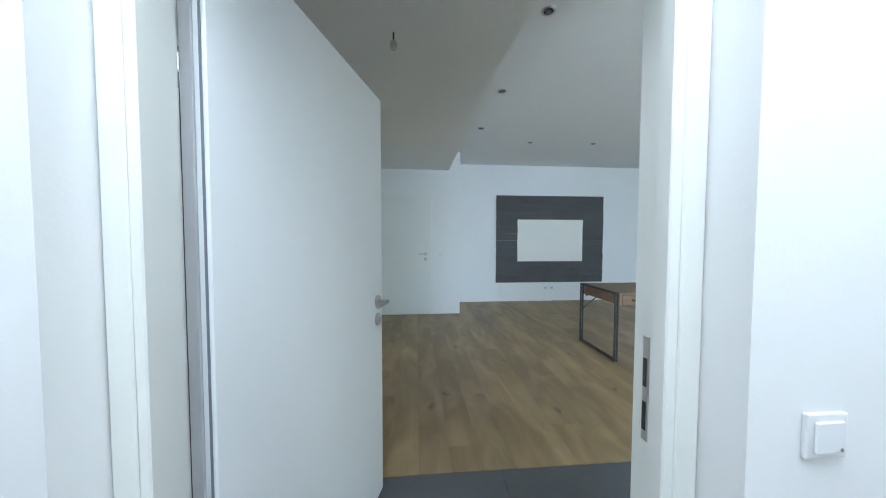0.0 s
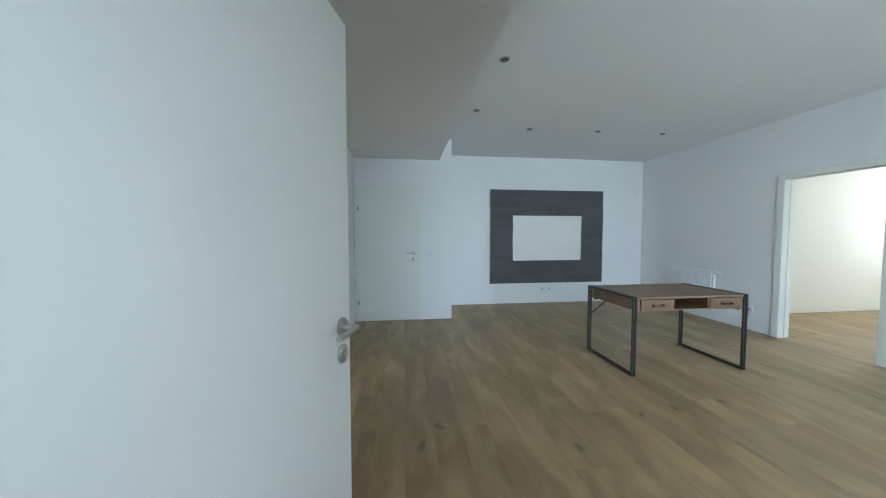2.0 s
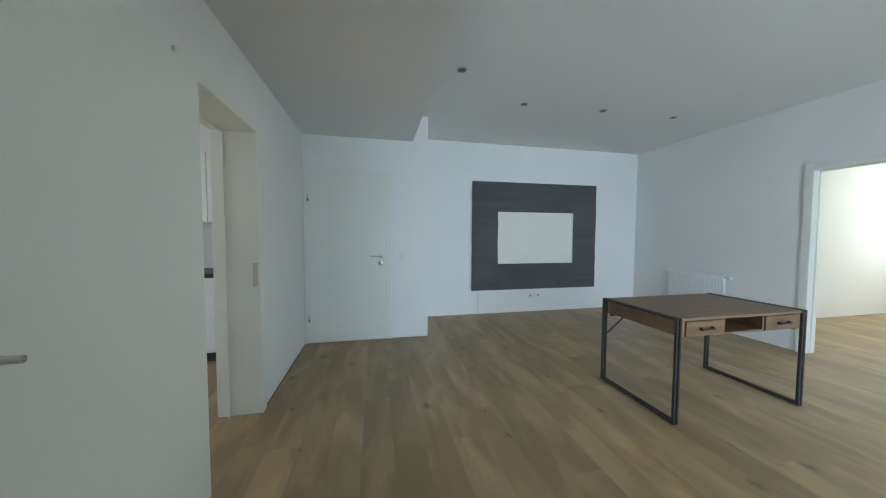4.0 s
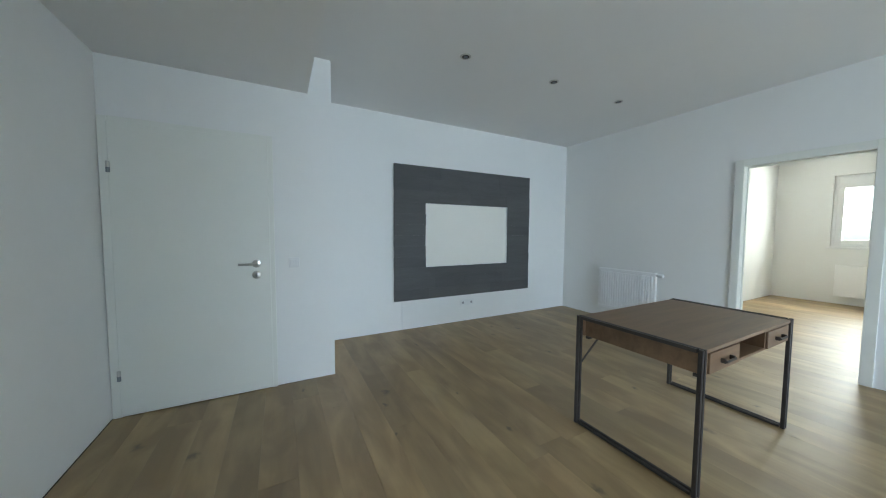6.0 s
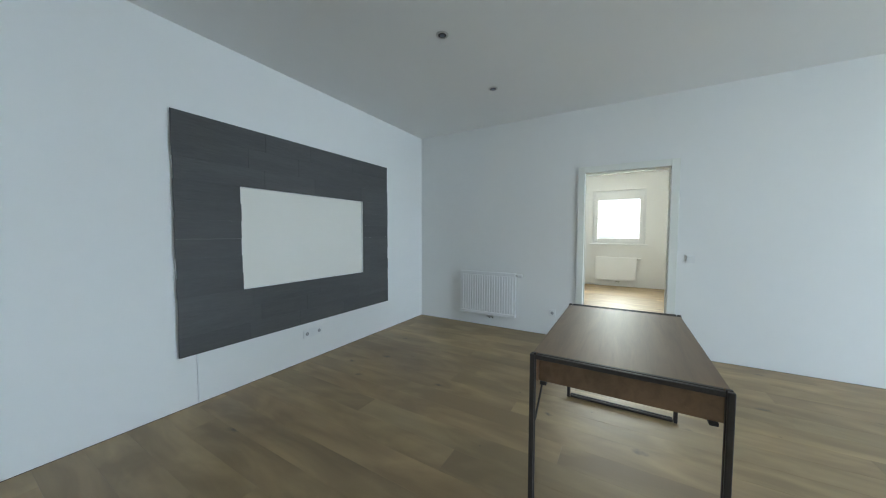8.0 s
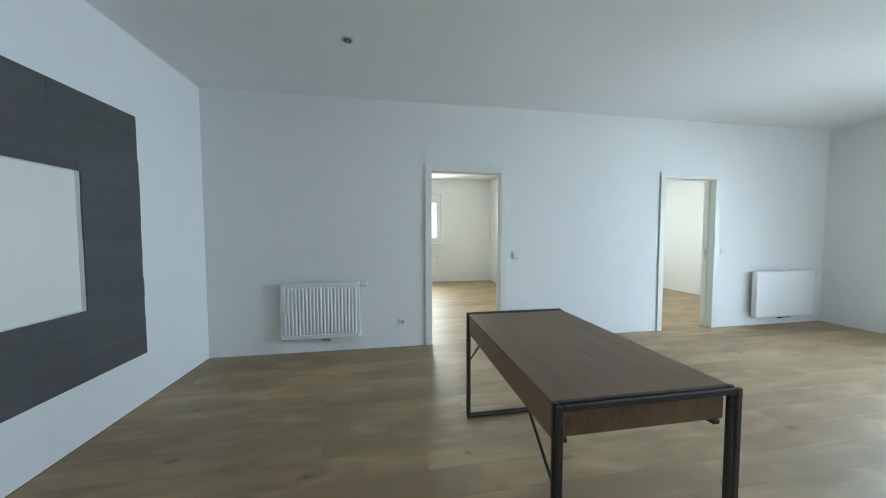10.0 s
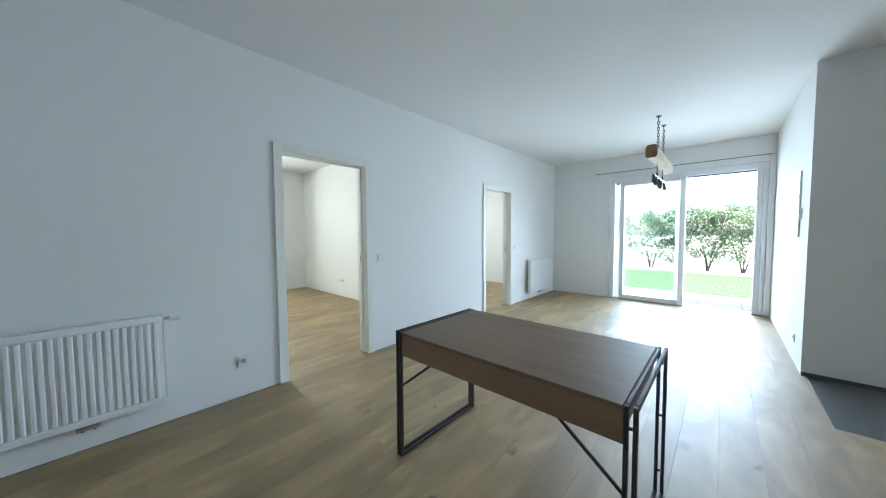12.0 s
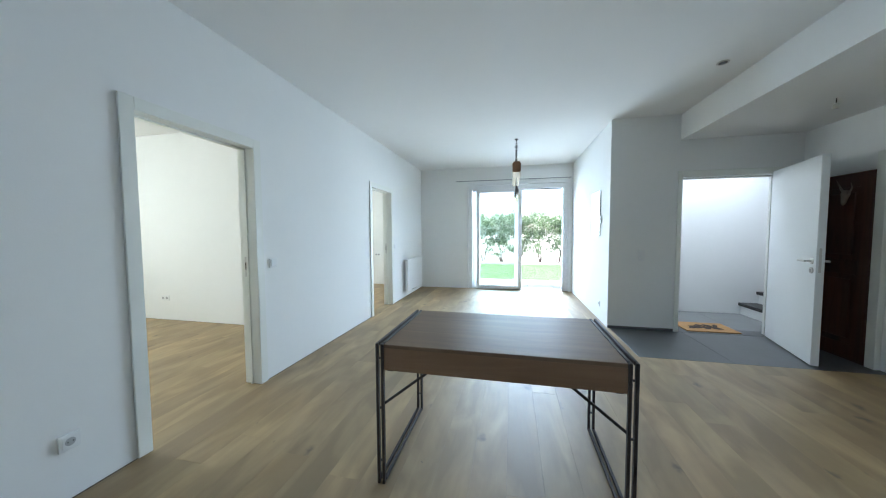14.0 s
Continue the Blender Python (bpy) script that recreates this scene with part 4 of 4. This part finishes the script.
def bush(x, y, seed, height, wide):
    """Hedge shrub: forked stems and a ragged crown of single leaves."""
    r = np.random.default_rng(seed)
    t = thing("hedge_shrub", (x, y, -0.1), "tall leafy hedge shrub with bare lower stems", "shrub", "garden hedge shrubs")
    bm = B()
    for i in range(5):
        a = r.uniform(0, 6.28)
        k = Vector((r.uniform(-0.05, 0.05), r.uniform(-0.05, 0.05), 0))
        p1 = k + Vector((math.cos(a) * 0.12, math.sin(a) * 0.1, 0.5))
        p2 = p1 + Vector((math.cos(a) * 0.25, math.sin(a) * 0.15, 0.6))
        p3 = p2 + Vector((math.cos(a + 0.5) * 0.25, math.sin(a) * 0.2, 0.6))
        rod(bm, k, p1, 0.026, 7, 0.015)
        rod(bm, p1, p2, 0.015, 6, 0.009)
        rod(bm, p2, p3, 0.009, 5, 0.004)
    part("trunk", bm, BARK, t)
    n = 3500
    cl = 85
    cz = 0.30 + (height - 0.45) * r.uniform(0.0, 1.0, cl) ** 0.68
    spread = np.clip(0.78 + 0.35 * (cz - 0.4), 0.5, 1.0) * wide
    cx, cy = r.uniform(-1, 1, cl) * spread, r.uniform(-0.30, 0.30, cl)
    pick = r.integers(0, cl, n)
    pos = np.stack((cx[pick] + r.normal(0, 0.10, n), cy[pick] + r.normal(0, 0.09, n), cz[pick] + r.normal(0, 0.075, n)), 1)
    pos[:, 2] = np.maximum(pos[:, 2], 0.22)
    d1 = r.normal(size=(n, 3))
    d1 /= np.linalg.norm(d1, axis=1)[:, None]
    d2 = np.cross(d1, r.normal(size=(n, 3)))
    d2 /= np.linalg.norm(d2, axis=1)[:, None]
    ln, wd = r.uniform(0.030, 0.060, n)[:, None], r.uniform(0.015, 0.026, n)[:, None]
    q = np.stack((pos - d1 * ln, pos - d2 * wd, pos + d1 * ln, pos + d2 * wd), 1)
    me = bpy.data.meshes.new("crown")
    me.from_pydata(q.reshape(-1, 3).tolist(), [], np.arange(4 * n).reshape(-1, 4).tolist())
    me.materials.append(LEAF)
    ob = new("crown", me)
    ob.parent = t
    return t


for i, x in enumerate((-1.4, -0.6, 0.2, 1.05, 1.8, 2.65, 3.45, 4.25)):
    bush(x, -7.75 + 0.1 * (i % 3), 19 + i, 2.15 + 0.10 * ((i * 7) % 4), 0.98)

t = thing("terrace_post", (5.02, -7.0, -0.07), "pale wooden garden post", "post")
part("shaft", box(B(), -0.06, 0.06, -0.06, 0.06, 0, 2.7, 0.008), PINE, t)
t = thing("planter", (5.60, -7.05, -0.07), "long grey planter trough at the edge of the lawn", "planter")
bm = box(B(), -0.30, 0.30, -0.14, 0.14, 0.0, 0.34, 0.006)
for v in bm.verts:
    k = 0.88 + 0.12 * v.co.z / 0.34
    v.co.x, v.co.y = v.co.x * k, v.co.y * k
part("trough", bm, POT, t)
for a, b, c, d in ((-0.32, 0.32, -0.16, -0.13), (-0.32, 0.32, 0.13, 0.16), (-0.32, -0.29, -0.13, 0.13), (0.29, 0.32, -0.13, 0.13)):
    part("rim", box(B(), a, b, c, d, 0.342, 0.375, 0.004), POT, t)
part("soil", box(B(), -0.288, 0.288, -0.128, 0.128, 0.342, 0.352), BARK, t, "dark potting soil")
t = thing("garden_fence", (6.1, -8.1, -0.07), "low pale garden fence with a grey top board", "fence")
for x in (-0.75, 0.15, 1.05):
    part("post", box(B(), x - 0.04, x + 0.04, -0.04, 0.04, -0.18, 1.42, 0.005), PINE, t)
for a, b in ((-0.71, 0.11), (0.19, 1.01)):
    part("top_board", box(B(), a, b, -0.02, 0.02, 1.22, 1.42, 0.004), POT, t, "weathered grey board")


def low_plant(x, y, seed, height, wide):
    """Low border plant: arching stalks and many small leaves."""
    r = np.random.default_rng(seed)
    t = thing("border_plant", (x, y, -0.07), "low leafy plant at the lawn edge by the terrace", "plant")
    bm = B()
    n = 500
    tips = []
    for i in range(12):
        a = r.uniform(0, 6.28)
        tip = Vector((math.cos(a) * wide * r.uniform(0.4, 1), math.sin(a) * wide * r.uniform(0.4, 1), height * r.uniform(0.5, 1)))
        rod(bm, Vector((tip.x * 0.12, tip.y * 0.12, 0)), tip, 0.006, 5, 0.002)
        tips.append(tip)
    part("stalk", bm, BARK, t)
    f = r.uniform(0.3, 1.0, n)[:, None]
    pos = np.array([tips[k] for k in r.integers(0, 12, n)]) * f + r.normal(0, 0.025, (n, 3))
    pos[:, 2] = np.maximum(pos[:, 2], 0.03)
    d1 = r.normal(size=(n, 3))
    d1 /= np.linalg.norm(d1, axis=1)[:, None]
    d2 = np.cross(d1, r.normal(size=(n, 3)))
    d2 /= np.linalg.norm(d2, axis=1)[:, None]
    ln, wd = r.uniform(0.02, 0.04, n)[:, None], r.uniform(0.009, 0.016, n)[:, None]
    q = np.stack((pos - d1 * ln, pos - d2 * wd, pos + d1 * ln, pos + d2 * wd), 1)
    me = bpy.data.meshes.new("foliage")
    me.from_pydata(q.reshape(-1, 3).tolist(), [], np.arange(4 * n).reshape(-1, 4).tolist())
    me.materials.append(LEAF)
    new("foliage", me).parent = t


low_plant(0.62, -3.75, 5, 0.36, 0.24)
low_plant(0.25, -4.40, 6, 0.42, 0.26)

# ---------------------------------------------------------------- pieces of floors
terrace = thing("terrace", (0, 0, 0), "pale concrete slab terrace", "terrace", kind="structure")
me = mesh_of(box(B(), 0.003, 0.597, 0.003, 0.517, -0.05, 0, 0.004), "slab", PAVING)
for i in range(14):
    for j in range(3):
        o = new("slab", me)
        o.parent = terrace
        o.location = (-1.0 + 0.6 * i, -2.765 + 0.52 * j, -0.045)
setting("terrace_bed", box(B(), -6.0, 14.0, -2.77, -1.20, -0.25, -0.10), PAVING, "pale terrace bedding", "ground")


def boards(x0, x1, y0, y1, seed, skip=None):
    """Oak planks along y, with staggered ends."""
    r = random.Random(seed)
    wd = 0.187
    x = x0
    while x < x1 - 0.01:
        xe = min(x + wd, x1)
        y = y0 - r.uniform(0.2, 2.2)
        while y < y1:
            ye = y + r.choice((2.2, 2.4, 2.4, 2.7))
            a, b = max(y, y0), min(ye, y1)
            xa, xb = x, xe
            if skip:
                a, b, xa, xb = skip(a, b, xa, xb)
            if b - a > 0.03 and xb - xa > 0.01:
                o = new("plank", mesh_of(box(B(), xa + 0.0002, xb - 0.0002, a + 0.0002, b - 0.0002, -0.016, 0.0, 0.0005), "plank", OAK))
                o.parent = floor
            y = ye
        x = xe


G = 0.007
west = 1.70 - 0.187 * 10
boards(XW + G, west, 2.655, YNI - G, 1)
boards(west, 1.70 - 0.187 * 4, 2.655, YNI - G, 13)
boards(1.70 - 0.187 * 4, 1.70, 2.655, YN - G, 7)
boards(1.70, XE - G, YS + G, YN - G, 2)
boards(XE - G, 5.23 + G, D1[0], D1[1], 3)
boards(XE - G, 5.23 + G, D2[0], D2[1], 4)
boards(5.23 + G, 9.82 - G, 2.55 + G, 5.82 - G, 5)
boards(5.23 + G, 8.70 - G, -1.09 + G, 2.32 - G, 6)
boards(-0.60 + 0.0, XW + G, D3[0], D3[1], 8)
boards(-4.0 + G, -0.60, 2.83 + G, 6.42 - G, 9)


def tiles(name, label, xs, ys, z, mat):
    t = thing(name, (0, 0, 0), label, "floor", kind="structure")
    for xa, xb in zip(xs, xs[1:]):
        for ya, yb in zip(ys, ys[1:]):
            part("tile", box(B(), xa + 0.0012, xb - 0.0012, ya + 0.0012, yb - 0.0012, z - 0.012, z, 0.001), mat, t)
    return t


tiles("floor_entrance", "dark grey large stone tile floor", (XW + 0.004, 0.85, 1.697), (1.664, 2.652), 0.0, TILE)
tiles("floor_doorway", "dark grey stone tile in the doorway", (-0.145, 0.85, 0.945), (1.458, 1.66), 0.0, TILE)
tiles("floor_stairwell", "grey stone tile floor of the stairwell", (-2.6, -1.7, -0.8, 0.1, 1.0, 1.468), (0.484, 1.456), 0.0, TILE_LIGHT)
for a, b in ((0.950, XC),):
    setting("baseboard", box(B(), a, b, YP + 0.001, YP + 0.009, 0.001, 0.035, 0.001), TILE, "dark grey stone skirting", "baseboard")
